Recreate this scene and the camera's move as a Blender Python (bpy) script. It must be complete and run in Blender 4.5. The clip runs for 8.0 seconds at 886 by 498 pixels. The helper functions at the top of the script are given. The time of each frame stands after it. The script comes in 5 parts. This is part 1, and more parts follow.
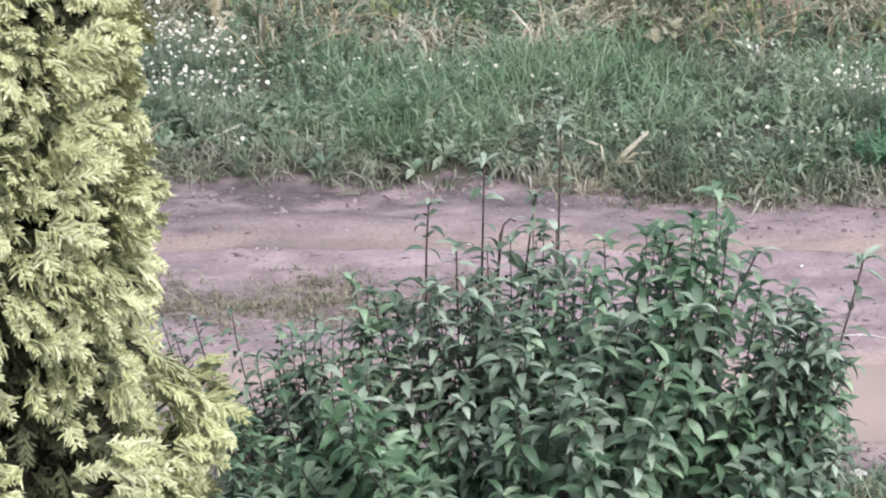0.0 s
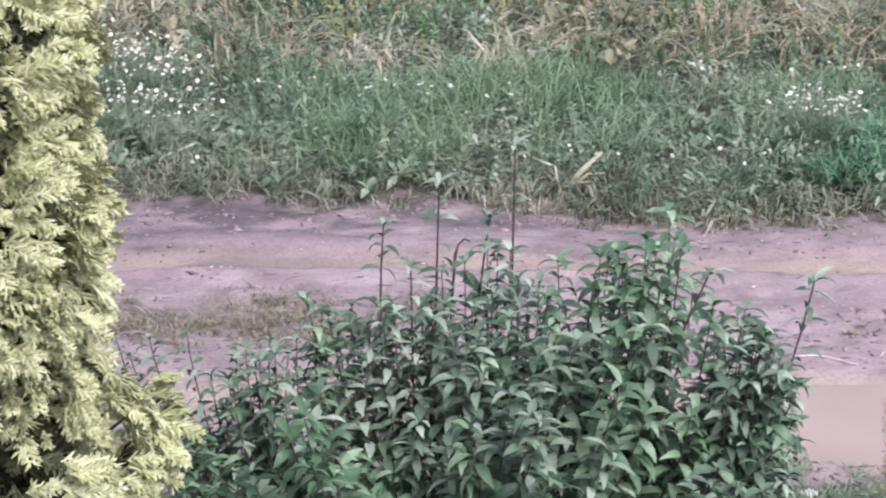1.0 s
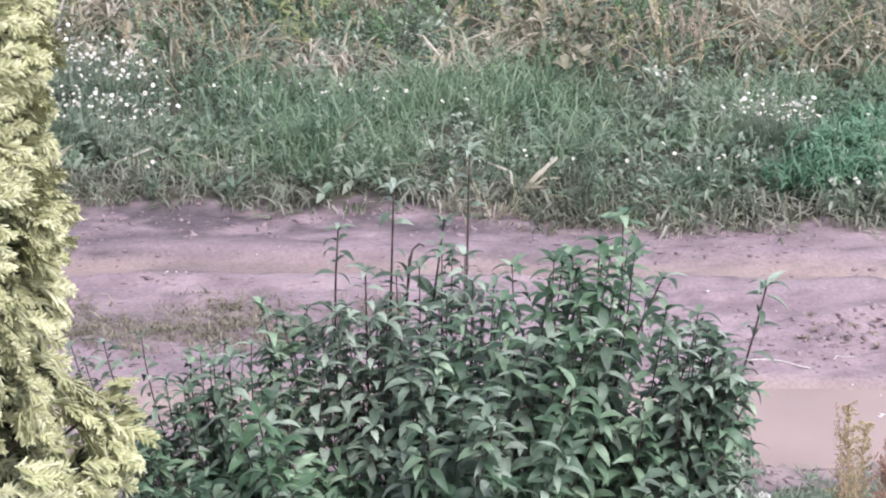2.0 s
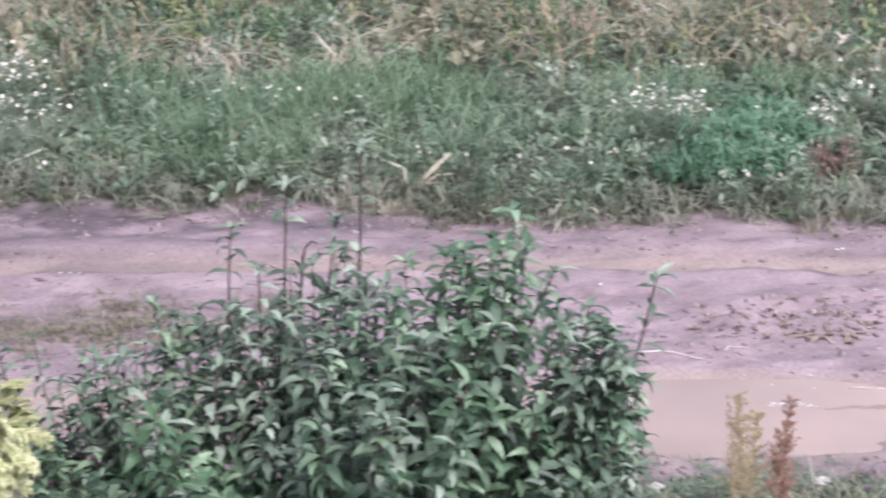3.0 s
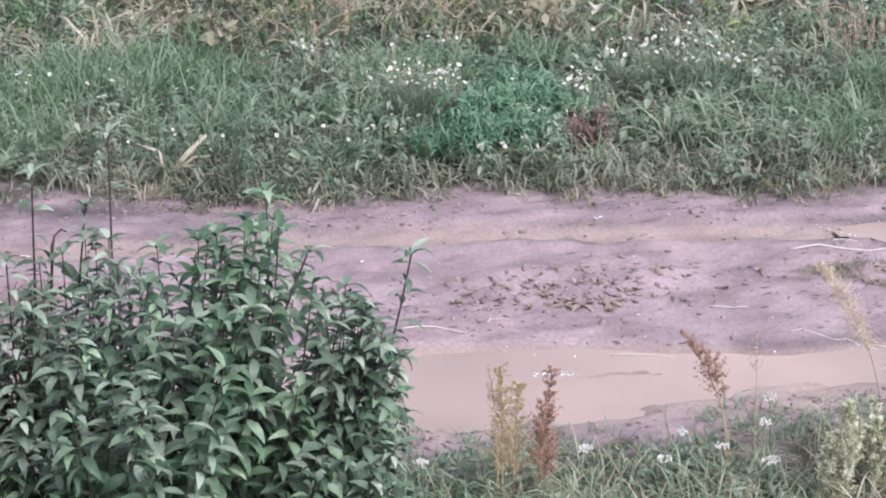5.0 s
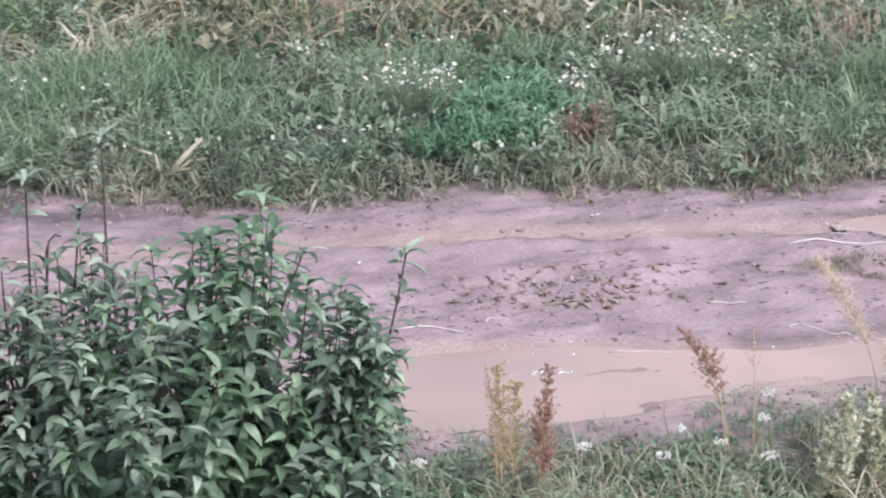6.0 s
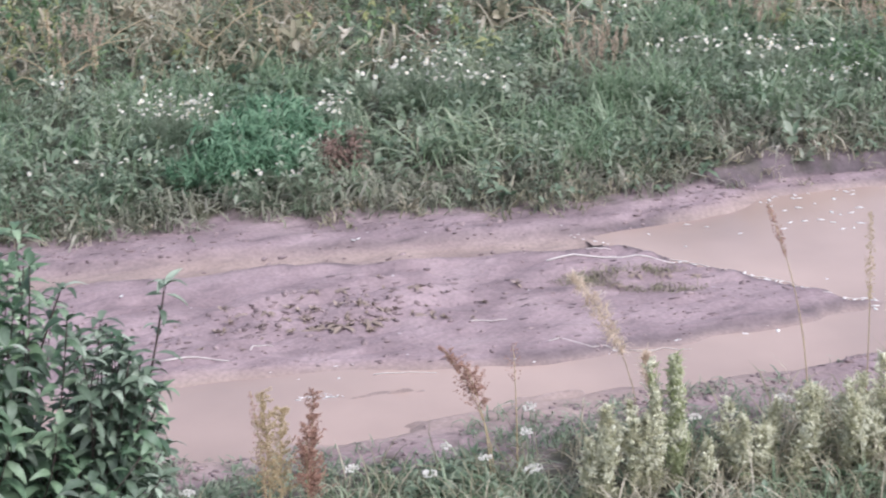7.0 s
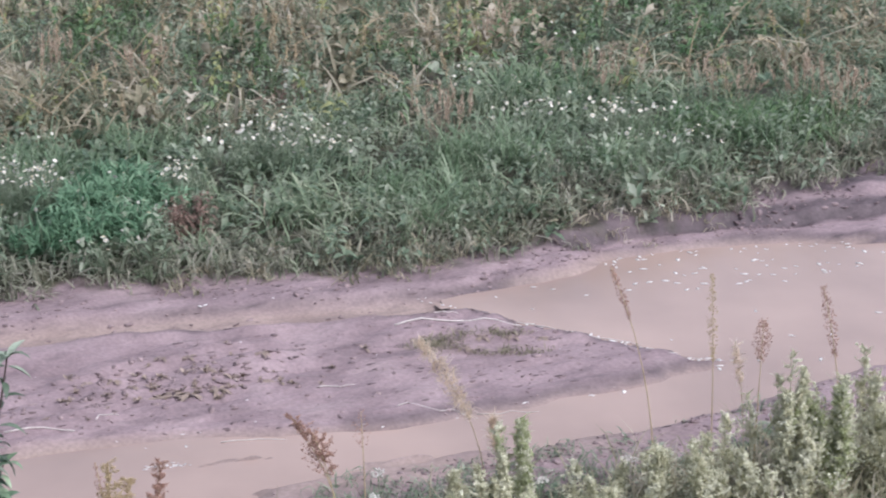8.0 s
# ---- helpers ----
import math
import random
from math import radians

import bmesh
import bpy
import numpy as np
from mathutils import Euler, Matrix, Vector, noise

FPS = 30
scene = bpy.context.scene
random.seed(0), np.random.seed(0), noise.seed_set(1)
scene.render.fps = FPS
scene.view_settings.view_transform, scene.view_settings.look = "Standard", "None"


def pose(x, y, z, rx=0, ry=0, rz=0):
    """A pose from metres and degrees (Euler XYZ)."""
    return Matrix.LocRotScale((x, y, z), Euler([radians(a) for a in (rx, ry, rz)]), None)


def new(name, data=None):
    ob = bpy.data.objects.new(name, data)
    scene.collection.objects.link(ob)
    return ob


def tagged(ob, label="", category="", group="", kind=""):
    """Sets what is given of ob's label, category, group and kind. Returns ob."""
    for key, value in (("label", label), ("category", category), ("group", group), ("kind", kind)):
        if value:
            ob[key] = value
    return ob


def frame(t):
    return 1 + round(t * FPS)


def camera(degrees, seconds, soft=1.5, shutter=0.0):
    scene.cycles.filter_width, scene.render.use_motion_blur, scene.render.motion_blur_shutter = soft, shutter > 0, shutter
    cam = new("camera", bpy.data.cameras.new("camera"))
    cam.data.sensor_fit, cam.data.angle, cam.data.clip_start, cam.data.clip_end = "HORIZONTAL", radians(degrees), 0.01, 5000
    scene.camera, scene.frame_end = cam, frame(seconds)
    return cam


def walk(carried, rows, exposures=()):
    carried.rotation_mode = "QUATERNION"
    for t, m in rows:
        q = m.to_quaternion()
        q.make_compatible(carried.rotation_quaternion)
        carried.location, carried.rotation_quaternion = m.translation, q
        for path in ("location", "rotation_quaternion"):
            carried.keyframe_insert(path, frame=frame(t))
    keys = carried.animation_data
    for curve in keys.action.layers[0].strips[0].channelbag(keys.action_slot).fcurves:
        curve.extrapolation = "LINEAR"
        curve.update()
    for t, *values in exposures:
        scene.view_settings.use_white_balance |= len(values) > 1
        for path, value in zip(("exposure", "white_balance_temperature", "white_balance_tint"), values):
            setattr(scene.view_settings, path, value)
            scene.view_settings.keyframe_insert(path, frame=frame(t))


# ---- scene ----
# ---- camera ----
cam = camera(23.1, 8.0, soft=2.0, shutter=0.45)
# seconds, eye x y z, yaw, pitch, roll
PATH = [
    (0.0, 0.0, 0.0, 4.0, 0.290, -20.574, -0.824),
    (0.2, -0.0040, -0.0171, 4.0061, 0.442, -20.437, -0.816),
    (0.4, -0.0081, -0.0342, 4.0122, -0.353, -20.493, -0.353),
    (0.5, -0.0101, -0.0428, 4.0153, -0.259, -20.539, -0.478),
    (0.7, -0.0083, -0.0385, 4.0153, -0.416, -20.301, -0.195),
    (1.0, -0.0057, -0.0320, 4.0152, -1.036, -20.087, -0.107),
    (1.2, -0.0035, -0.0358, 4.0165, -1.495, -20.016, -0.209),
    (2.3, 0.0089, -0.0565, 4.0240, -2.532, -19.911, 0.353),
    (2.5, 0.0111, -0.0603, 4.0253, -3.051, -19.811, 0.293),
    (2.7, 0.0166, -0.0712, 4.0288, -3.783, -19.857, 0.505),
    (2.9, 0.0221, -0.0821, 4.0323, -4.379, -19.891, 0.372),
    (3.0, 0.0249, -0.0875, 4.0340, -5.085, -20.034, 0.434),
    (3.2, 0.0329, -0.0809, 4.0312, -6.100, -19.913, 0.304),
    (3.4, 0.0408, -0.0744, 4.0284, -6.562, -20.088, 0.138),
    (3.5, 0.0448, -0.0711, 4.0270, -7.336, -20.112, 0.233),
    (3.7, 0.0547, -0.0643, 4.0233, -8.605, -19.982, 0.536),
    (3.9, 0.0646, -0.0574, 4.0196, -9.182, -19.996, 0.307),
    (4.0, 0.0696, -0.0540, 4.0178, -9.914, -20.232, 0.467),
    (4.2, 0.0726, -0.0473, 4.0134, -10.608, -20.410, 0.593),
    (4.5, 0.0772, -0.0372, 4.0068, -11.296, -20.456, 0.614),
    (4.7, 0.0848, -0.0313, 4.0090, -11.573, -20.519, 0.712),
    (5.8, 0.1346, -0.0191, 4.0083, -10.992, -20.651, -0.521),
    (6.0, 0.1315, -0.0221, 4.0050, -11.403, -20.559, -0.392),
    (6.2, 0.1357, -0.0280, 4.0050, -12.009, -20.617, -0.471),
    (6.4, 0.1398, -0.0339, 4.0049, -13.217, -20.790, -0.337),
    (6.5, 0.1419, -0.0368, 4.0049, -13.883, -20.472, -0.219),
    (6.7, 0.1459, -0.0664, 4.0153, -15.412, -20.077, -0.432),
    (6.9, 0.1499, -0.0960, 4.0257, -17.400, -19.938, -0.223),
    (7.0, 0.1519, -0.1108, 4.0309, -17.889, -19.909, -0.430),
    (7.2, 0.1553, -0.1092, 4.0357, -18.350, -19.570, -0.506),
    (7.4, 0.1588, -0.1075, 4.0406, -19.374, -18.834, -0.252),
    (7.5, 0.1605, -0.1067, 4.0430, -20.067, -18.558, -0.067),
    (7.7, 0.1652, -0.1138, 4.0512, -21.432, -18.101, 0.125),
    (7.9, 0.1699, -0.1209, 4.0594, -21.824, -18.336, 0.172),
    (8.0, 0.1723, -0.1245, 4.0635, -22.035, -18.347, 0.317),
]


def shot(x, y, z, yaw, pitch, roll):
    """Eye, heading, tilt and lean, as a camera pose."""
    return pose(x, y, z, 0, 0, yaw) @ pose(0, 0, 0, 90 + pitch, 0, 0) @ pose(0, 0, 0, 0, 0, roll)


walk(cam, [(t, shot(*row)) for t, *row in PATH], exposures=[(0.0, 0.25, 5980, 10), (0.5, 0.26, 5900, 14.5), (1.0, 0.28, 5860, 16), (2.5, 0.31, 5850, 19.5), (4.5, 0.23, 5830, 17), (6.5, 0.18, 5870, 16), (8.0, -0.09, 5870, 16)])

# ---- light: an overcast sky with a broad, weak sun ----
SUN_UP, SUN_TURN = 50.0, 140.0
world = bpy.data.worlds.new("overcast_sky")
scene.world = world
world.use_nodes = True
wn = world.node_tree.nodes
sky = wn.new("ShaderNodeTexSky")
sky.sky_type = "NISHITA"
sky.sun_disc = False
sky.sun_elevation, sky.sun_rotation = radians(SUN_UP), radians(SUN_TURN)
sky.air_density, sky.dust_density = 1.0, 4.0
grey = wn.new("ShaderNodeHueSaturation")
grey.inputs["Saturation"].default_value = 0.35
world.node_tree.links.new(sky.outputs[0], grey.inputs["Color"])
world.node_tree.links.new(grey.outputs[0], wn["Background"].inputs["Color"])
wn["Background"].inputs["Strength"].default_value = 0.22
sun_data = bpy.data.lights.new("sun", "SUN")
sun_data.energy, sun_data.angle, sun_data.color = 2.0, radians(30), (1.0, 0.95, 0.88)
sun = new("sun", sun_data)
sun.matrix_world = pose(0, 0, 30, 90 - SUN_UP, 0, 180 - SUN_TURN)


# ---- materials ----
def material(name, colours, rough=0.7, vary="island", grain=30.0, patch=0.0, bump=0.0, through_light=0.0, gloss=0.3):
    """A rough surface whose colour runs over the given colours, by piece, by object or by noise."""
    m = bpy.data.materials.new(name)
    m.use_nodes = True
    n, l = m.node_tree.nodes, m.node_tree.links
    b = n["Principled BSDF"]
    b.inputs["Roughness"].default_value = rough
    b.inputs["Specular IOR Level"].default_value = gloss
    ramp = n.new("ShaderNodeValToRGB")
    e = ramp.color_ramp.elements
    while len(e) < len(colours):
        e.new(0.5)
    for i, c in enumerate(colours):
        e[i].position = i / max(1, len(colours) - 1)
        e[i].color = (*c, 1)
    place = n.new("ShaderNodeTexCoord")
    tex = n.new("ShaderNodeTexNoise")
    tex.inputs["Scale"].default_value = grain
    tex.inputs["Detail"].default_value = 4
    l.new(place.outputs["Object"], tex.inputs["Vector"])
    if vary == "island":
        pick = n.new("ShaderNodeNewGeometry").outputs["Random Per Island"]
    elif vary == "object":
        pick = n.new("ShaderNodeObjectInfo").outputs["Random"]
    else:
        pick = tex.outputs["Fac"]
    if patch:
        wide = n.new("ShaderNodeTexNoise")
        wide.inputs["Scale"].default_value = 1.1
        wide.inputs["Detail"].default_value = 3
        geo = n.new("ShaderNodeNewGeometry")
        l.new(geo.outputs["Position"], wide.inputs["Vector"])
        span = n.new("ShaderNodeMapRange")
        span.inputs["From Min"].default_value, span.inputs["From Max"].default_value = 0.3, 0.7
        l.new(wide.outputs["Fac"], span.inputs["Value"])
        blend = n.new("ShaderNodeMix")
        blend.inputs["Factor"].default_value = patch
        l.new(pick, blend.inputs["A"])
        l.new(span.outputs["Result"], blend.inputs["B"])
        pick = blend.outputs["Result"]
    l.new(pick, ramp.inputs["Fac"])
    tone = n.new("ShaderNodeMix")
    tone.data_type, tone.blend_type = "RGBA", "OVERLAY"
    tone.inputs["Factor"].default_value = 0.35
    l.new(ramp.outputs["Color"], tone.inputs["A"])
    l.new(tex.outputs["Fac"], tone.inputs["B"])
    l.new(tone.outputs["Result"], b.inputs["Base Color"])
    if bump:
        bm_node = n.new("ShaderNodeBump")
        bm_node.inputs["Strength"].default_value = bump
        bm_node.inputs["Distance"].default_value = 0.004
        l.new(tex.outputs["Fac"], bm_node.inputs["Height"])
        l.new(bm_node.outputs["Normal"], b.inputs["Normal"])
    if through_light:
        thin = n.new("ShaderNodeBsdfTranslucent")
        mix = n.new("ShaderNodeMixShader")
        mix.inputs["Fac"].default_value = through_light
        l.new(tone.outputs["Result"], thin.inputs["Color"])
        l.new(b.outputs["BSDF"], mix.inputs[1])
        l.new(thin.outputs["BSDF"], mix.inputs[2])
        l.new(mix.outputs["Shader"], n["Material Output"].inputs["Surface"])
    return m


GRASS_GREEN = material("grass_green", [(0.0681, 0.123, 0.0708), (0.145, 0.221, 0.126), (0.253, 0.321, 0.197), (0.408, 0.449, 0.32), (0.606, 0.605, 0.471)], 0.6, patch=0.5, through_light=0.35, gloss=0.55)
GRASS_DRY = material("grass_dry", [(0.084, 0.1, 0.0636), (0.2, 0.196, 0.125), (0.35, 0.318, 0.223), (0.52, 0.473, 0.371), (0.66, 0.602, 0.519)], 0.75, patch=0.5, through_light=0.35)
GRASS_LUSH = material("lush_grass", [(0.0742, 0.14, 0.0717), (0.154, 0.242, 0.131), (0.266, 0.352, 0.217), (0.42, 0.482, 0.342)], 0.55, patch=0.3, through_light=0.35, gloss=0.55)
GRASS_DEEP = material("deep_green_grass", [(0.05, 0.105, 0.045), (0.098, 0.178, 0.078), (0.17, 0.26, 0.125), (0.28, 0.37, 0.2)], 0.55, patch=0.3, through_light=0.35)
YELLOW_HERB = material("yellowing_leaf", [(0.17, 0.19, 0.075), (0.28, 0.3, 0.125), (0.42, 0.43, 0.22)], 0.7, patch=0.3, through_light=0.3)
RUST_HEAD = material("rust_seed_head", [(0.29, 0.22, 0.16), (0.42, 0.33, 0.25), (0.55, 0.45, 0.35)], 0.85)
BANK_BLADE = material("trodden_blade", [(0.084, 0.0998, 0.067), (0.173, 0.191, 0.133), (0.289, 0.289, 0.219), (0.441, 0.42, 0.358)], 0.65, patch=0.35, through_light=0.3)
HERB_LEAF = material("herb_leaf", [(0.0681, 0.122, 0.0786), (0.146, 0.211, 0.132), (0.253, 0.302, 0.207), (0.408, 0.446, 0.349)], 0.5, patch=0.4, through_light=0.3, gloss=0.55)
FEATHER_LEAF = material("feather_leaf", [(0.05, 0.11, 0.06), (0.13, 0.25, 0.145), (0.2, 0.335, 0.205), (0.3, 0.45, 0.29)], 0.6, patch=0.2, through_light=0.35)
RUST_LEAF = material("rust_leaf", [(0.1, 0.066, 0.054), (0.16, 0.106, 0.084), (0.235, 0.16, 0.126)], 0.8)
PETAL = material("white_petal", [(0.68, 0.66, 0.61), (0.8, 0.775, 0.72)], 0.6, through_light=0.2)
FLOWER_EYE = material("yellow_flower_eye", [(0.55, 0.38, 0.05), (0.6, 0.45, 0.08)], 0.8)
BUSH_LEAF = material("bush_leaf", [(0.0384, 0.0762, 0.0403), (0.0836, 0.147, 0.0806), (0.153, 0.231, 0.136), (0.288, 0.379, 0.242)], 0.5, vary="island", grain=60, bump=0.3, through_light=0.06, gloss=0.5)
# darker copy of the leaf: deeper green plus the front's shade in colour
BUSH_LEAF_SHADED = material("bush_leaf_shaded", [(0.0247, 0.051, 0.0265), (0.052, 0.098, 0.052), (0.095, 0.152, 0.0866), (0.18, 0.25, 0.155)], 0.5, vary="object", grain=60, bump=0.3, through_light=0.06, gloss=0.5)
# grey-green older leaf, with the bloom over the bush put into its paleness
BUSH_GREYED = material("greyed_bush_leaf", [(0.055, 0.085, 0.055), (0.105, 0.149, 0.099), (0.182, 0.234, 0.167), (0.336, 0.398, 0.308)], 0.55, grain=60, bump=0.3, through_light=0.1, gloss=0.45)
BUSH_YOUNG = material("young_bush_leaf", [(0.05, 0.1, 0.05), (0.09, 0.16, 0.082), (0.155, 0.235, 0.13)], 0.45, grain=60, through_light=0.12, gloss=0.4)
BARK = material("dark_bark", [(0.03, 0.022, 0.02), (0.07, 0.05, 0.045), (0.11, 0.085, 0.07)], 0.85, vary="noise", grain=40, bump=0.5)
THUJA_LEAF = material("golden_thuja_leaf", [(0.276, 0.287, 0.129), (0.423, 0.423, 0.216), (0.534, 0.528, 0.317), (0.635, 0.623, 0.423)], 0.6, patch=0.2, through_light=0.1)
# brown-green inner leaf, darkened further for the shade in the crown's gaps
THUJA_INNER_SHADE = material("shaded_inner_thuja_leaf", [(0.0432, 0.0475, 0.0248), (0.108, 0.112, 0.054)], 0.75)
THUJA_MID = material("older_shaded_thuja_leaf", [(0.27, 0.28, 0.126), (0.396, 0.401, 0.203), (0.504, 0.498, 0.288)], 0.65, through_light=0.08)
SORREL_SEED = material("sorrel_seed", [(0.23, 0.125, 0.095), (0.35, 0.205, 0.155), (0.48, 0.31, 0.235)], 0.85)
SORREL_TAN = material("pale_sorrel_seed", [(0.36, 0.27, 0.15), (0.46, 0.36, 0.21), (0.55, 0.45, 0.29)], 0.85)
PLUME = material("tan_plume", [(0.6, 0.48, 0.37), (0.72, 0.61, 0.49), (0.82, 0.72, 0.6)], 0.85, through_light=0.5)
STRAW = material("dry_straw", [(0.35, 0.27, 0.16), (0.5, 0.41, 0.28)], 0.8, vary="noise", grain=50)
PALE_WEED = material("pale_weed", [(0.36, 0.37, 0.24), (0.56, 0.55, 0.39), (0.78, 0.75, 0.58)], 0.7, through_light=0.5)
GREEN_WEED = material("fresh_weed_leaf", [(0.3, 0.34, 0.18), (0.46, 0.5, 0.29), (0.62, 0.64, 0.42)], 0.65, through_light=0.45)
PALE_BUD = material("pale_bud", [(0.52, 0.52, 0.37), (0.64, 0.635, 0.48), (0.76, 0.75, 0.61)], 0.8)
OLIVE = material("dull_olive_leaf", [(0.16, 0.122, 0.097), (0.255, 0.2, 0.163), (0.39, 0.32, 0.27)], 0.8)
FOAM = material("foam", [(0.7, 0.68, 0.66), (0.8, 0.78, 0.76)], 0.6, vary="noise", grain=60)
CRUST_SHADE = material("mud_crust_and_shade", [(0.1, 0.075, 0.08), (0.16, 0.12, 0.126), (0.24, 0.185, 0.19)], 0.9)
PALE_STRAND = material("pale_strand", [(0.498, 0.453, 0.425), (0.643, 0.59, 0.564)], 0.8, vary="noise", grain=80, bump=0.3)
MUD_GRASS = material("mud_grass", [(0.13, 0.12, 0.08), (0.225, 0.207, 0.14), (0.36, 0.325, 0.235)], 0.8, through_light=0.2)
CLOD = material("mud_clod", [(0.17, 0.127, 0.13), (0.235, 0.178, 0.18), (0.3, 0.232, 0.232)], 0.9, bump=0.5)


def ground_material():
    """Mauve-brown mud, smoother and darker where it is wet, edge shade in its dark tone, brown humus under the grass.
    """
    m = bpy.data.materials.new("muddy_ground")
    m.use_nodes = True
    n, l = m.node_tree.nodes, m.node_tree.links
    b = n["Principled BSDF"]
    geo = n.new("ShaderNodeNewGeometry")

    def noise_of(scale, detail=5.0):
        t = n.new("ShaderNodeTexNoise")
        t.inputs["Scale"].default_value, t.inputs["Detail"].default_value = scale, detail
        l.new(geo.outputs["Position"], t.inputs["Vector"])
        return t.outputs["Fac"]

    def ramp_of(fac, stops):
        r = n.new("ShaderNodeValToRGB")
        e = r.color_ramp.elements
        while len(e) < len(stops):
            e.new(0.5)
        for i, (p, c) in enumerate(stops):
            e[i].position, e[i].color = p, (*c, 1)
        l.new(fac, r.inputs["Fac"])
        return r.outputs["Color"]

    def mixed(fac, a, c):
        x = n.new("ShaderNodeMix")
        x.data_type = "RGBA"
        l.new(fac, x.inputs["Factor"])
        l.new(a, x.inputs["A"])
        l.new(c, x.inputs["B"])
        return x.outputs["Result"]

    def mask(name):
        a = n.new("ShaderNodeAttribute")
        a.attribute_name = name
        return a.outputs["Fac"]

    dry = ramp_of(noise_of(3.0, 8), [(0.3, (0.19, 0.138, 0.147)), (0.5, (0.268, 0.199, 0.208)), (0.7, (0.335, 0.257, 0.262))])
    lilac = ramp_of(noise_of(3.0, 8), [(0.3, (0.21, 0.156, 0.166)), (0.5, (0.268, 0.2, 0.212)), (0.7, (0.325, 0.248, 0.258))])
    band = n.new("ShaderNodeMapping")
    band.inputs["Scale"].default_value = (0.5, 1.7, 1.0)
    l.new(geo.outputs["Position"], band.inputs["Vector"])
    wide = n.new("ShaderNodeTexNoise")
    wide.inputs["Scale"].default_value, wide.inputs["Detail"].default_value = 1.3, 5
    l.new(band.outputs["Vector"], wide.inputs["Vector"])
    cut = n.new("ShaderNodeMapRange")
    cut.inputs["From Min"].default_value, cut.inputs["From Max"].default_value = 0.4, 0.62
    l.new(wide.outputs["Fac"], cut.inputs["Value"])
    dry = mixed(cut.outputs["Result"], dry, lilac)
    smooth = ramp_of(noise_of(1.5, 4), [(0.35, (0.255, 0.19, 0.17)), (0.65, (0.322, 0.247, 0.22))])
    # dark mud, also the painted shade of rut, shore and bank edges
    dark = ramp_of(noise_of(9.0, 6), [(0.35, (0.064, 0.048, 0.053)), (0.65, (0.125, 0.095, 0.103))])
    humus = ramp_of(noise_of(6.0, 6), [(0.3, (0.03, 0.03, 0.018)), (0.55, (0.06, 0.055, 0.034)), (0.7, (0.09, 0.088, 0.052))])
    col = mixed(mask("silt"), dry, smooth)
    col = mixed(mask("dark_soil_shade"), col, dark)
    col = mixed(mask("turf"), col, humus)
    grain = n.new("ShaderNodeMix")
    grain.data_type, grain.blend_type = "RGBA", "OVERLAY"
    grain.inputs["Factor"].default_value = 0.4
    l.new(col, grain.inputs["A"])
    l.new(noise_of(45.0, 6), grain.inputs["B"])
    l.new(grain.outputs["Result"], b.inputs["Base Color"])
    b.inputs["Roughness"].default_value = 0.75
    bump = n.new("ShaderNodeBump")
    bump.inputs["Strength"].default_value, bump.inputs["Distance"].default_value = 0.5, 0.02
    calm = n.new("ShaderNodeMath")
    calm.operation = "MULTIPLY_ADD"
    l.new(mask("silt"), calm.inputs[0])
    calm.inputs[1].default_value, calm.inputs[2].default_value = -0.75, 1.0
    height_of = n.new("ShaderNodeMath")
    height_of.operation = "MULTIPLY"
    l.new(noise_of(22.0, 8), height_of.inputs[0])
    l.new(calm.outputs["Value"], height_of.inputs[1])
    l.new(height_of.outputs["Value"], bump.inputs["Height"])
    l.new(bump.outputs["Normal"], b.inputs["Normal"])
    return m


def water_material():
    """Opaque, clay-coloured puddle water with a still, glossy surface."""
    m = material("muddy_water", [(0.32, 0.237, 0.208), (0.365, 0.27, 0.23), (0.41, 0.304, 0.252)], 0.18, vary="noise", grain=0.8, gloss=0.5)
    return m


GROUND = ground_material()
WATER = water_material()


# ---- mesh tools ----
def part(name, me, mat, parent=None, label=""):
    """One mesh object, from a mesh or a bmesh, under a thing or a part."""
    if isinstance(me, bmesh.types.BMesh):
        bm, me = me, bpy.data.meshes.new(name)
        bm.to_mesh(me)
        bm.free()
    if mat and not me.materials:
        me.materials.append(mat)
    ob = new(name, me)
    ob.parent = parent
    return tagged(ob, label)


def raw_mesh(name, verts, corners, sizes, smooth=True):
    """A mesh from arrays: the vertices, all faces' corners in a row, and each face's number of corners."""
    me = bpy.data.meshes.new(name)
    me.vertices.add(len(verts))
    me.vertices.foreach_set("co", np.asarray(verts, dtype=np.float32).ravel())
    me.loops.add(len(corners))
    me.loops.foreach_set("vertex_index", np.asarray(corners, dtype=np.int32))
    me.polygons.add(len(sizes))
    starts = np.concatenate([[0], np.cumsum(sizes)[:-1]]).astype(np.int32)
    me.polygons.foreach_set("loop_start", starts)
    me.polygons.foreach_set("use_smooth", np.full(len(sizes), smooth))
    me.update(calc_edges=True)
    return me


def shape_of(verts, faces):
    """A small shape to be strewn: vertices, corners and face sizes."""
    return np.array(verts, dtype=float), np.array([i for f in faces for i in f]), np.array([len(f) for f in faces])


def join_shapes(shapes):
    """Several shapes as one."""
    v, c, s, n = [], [], [], 0
    for verts, corners, sizes in shapes:
        v.append(verts)
        c.append(corners + n)
        s.append(sizes)
        n += len(verts)
    return np.concatenate(v), np.concatenate(c), np.concatenate(s)


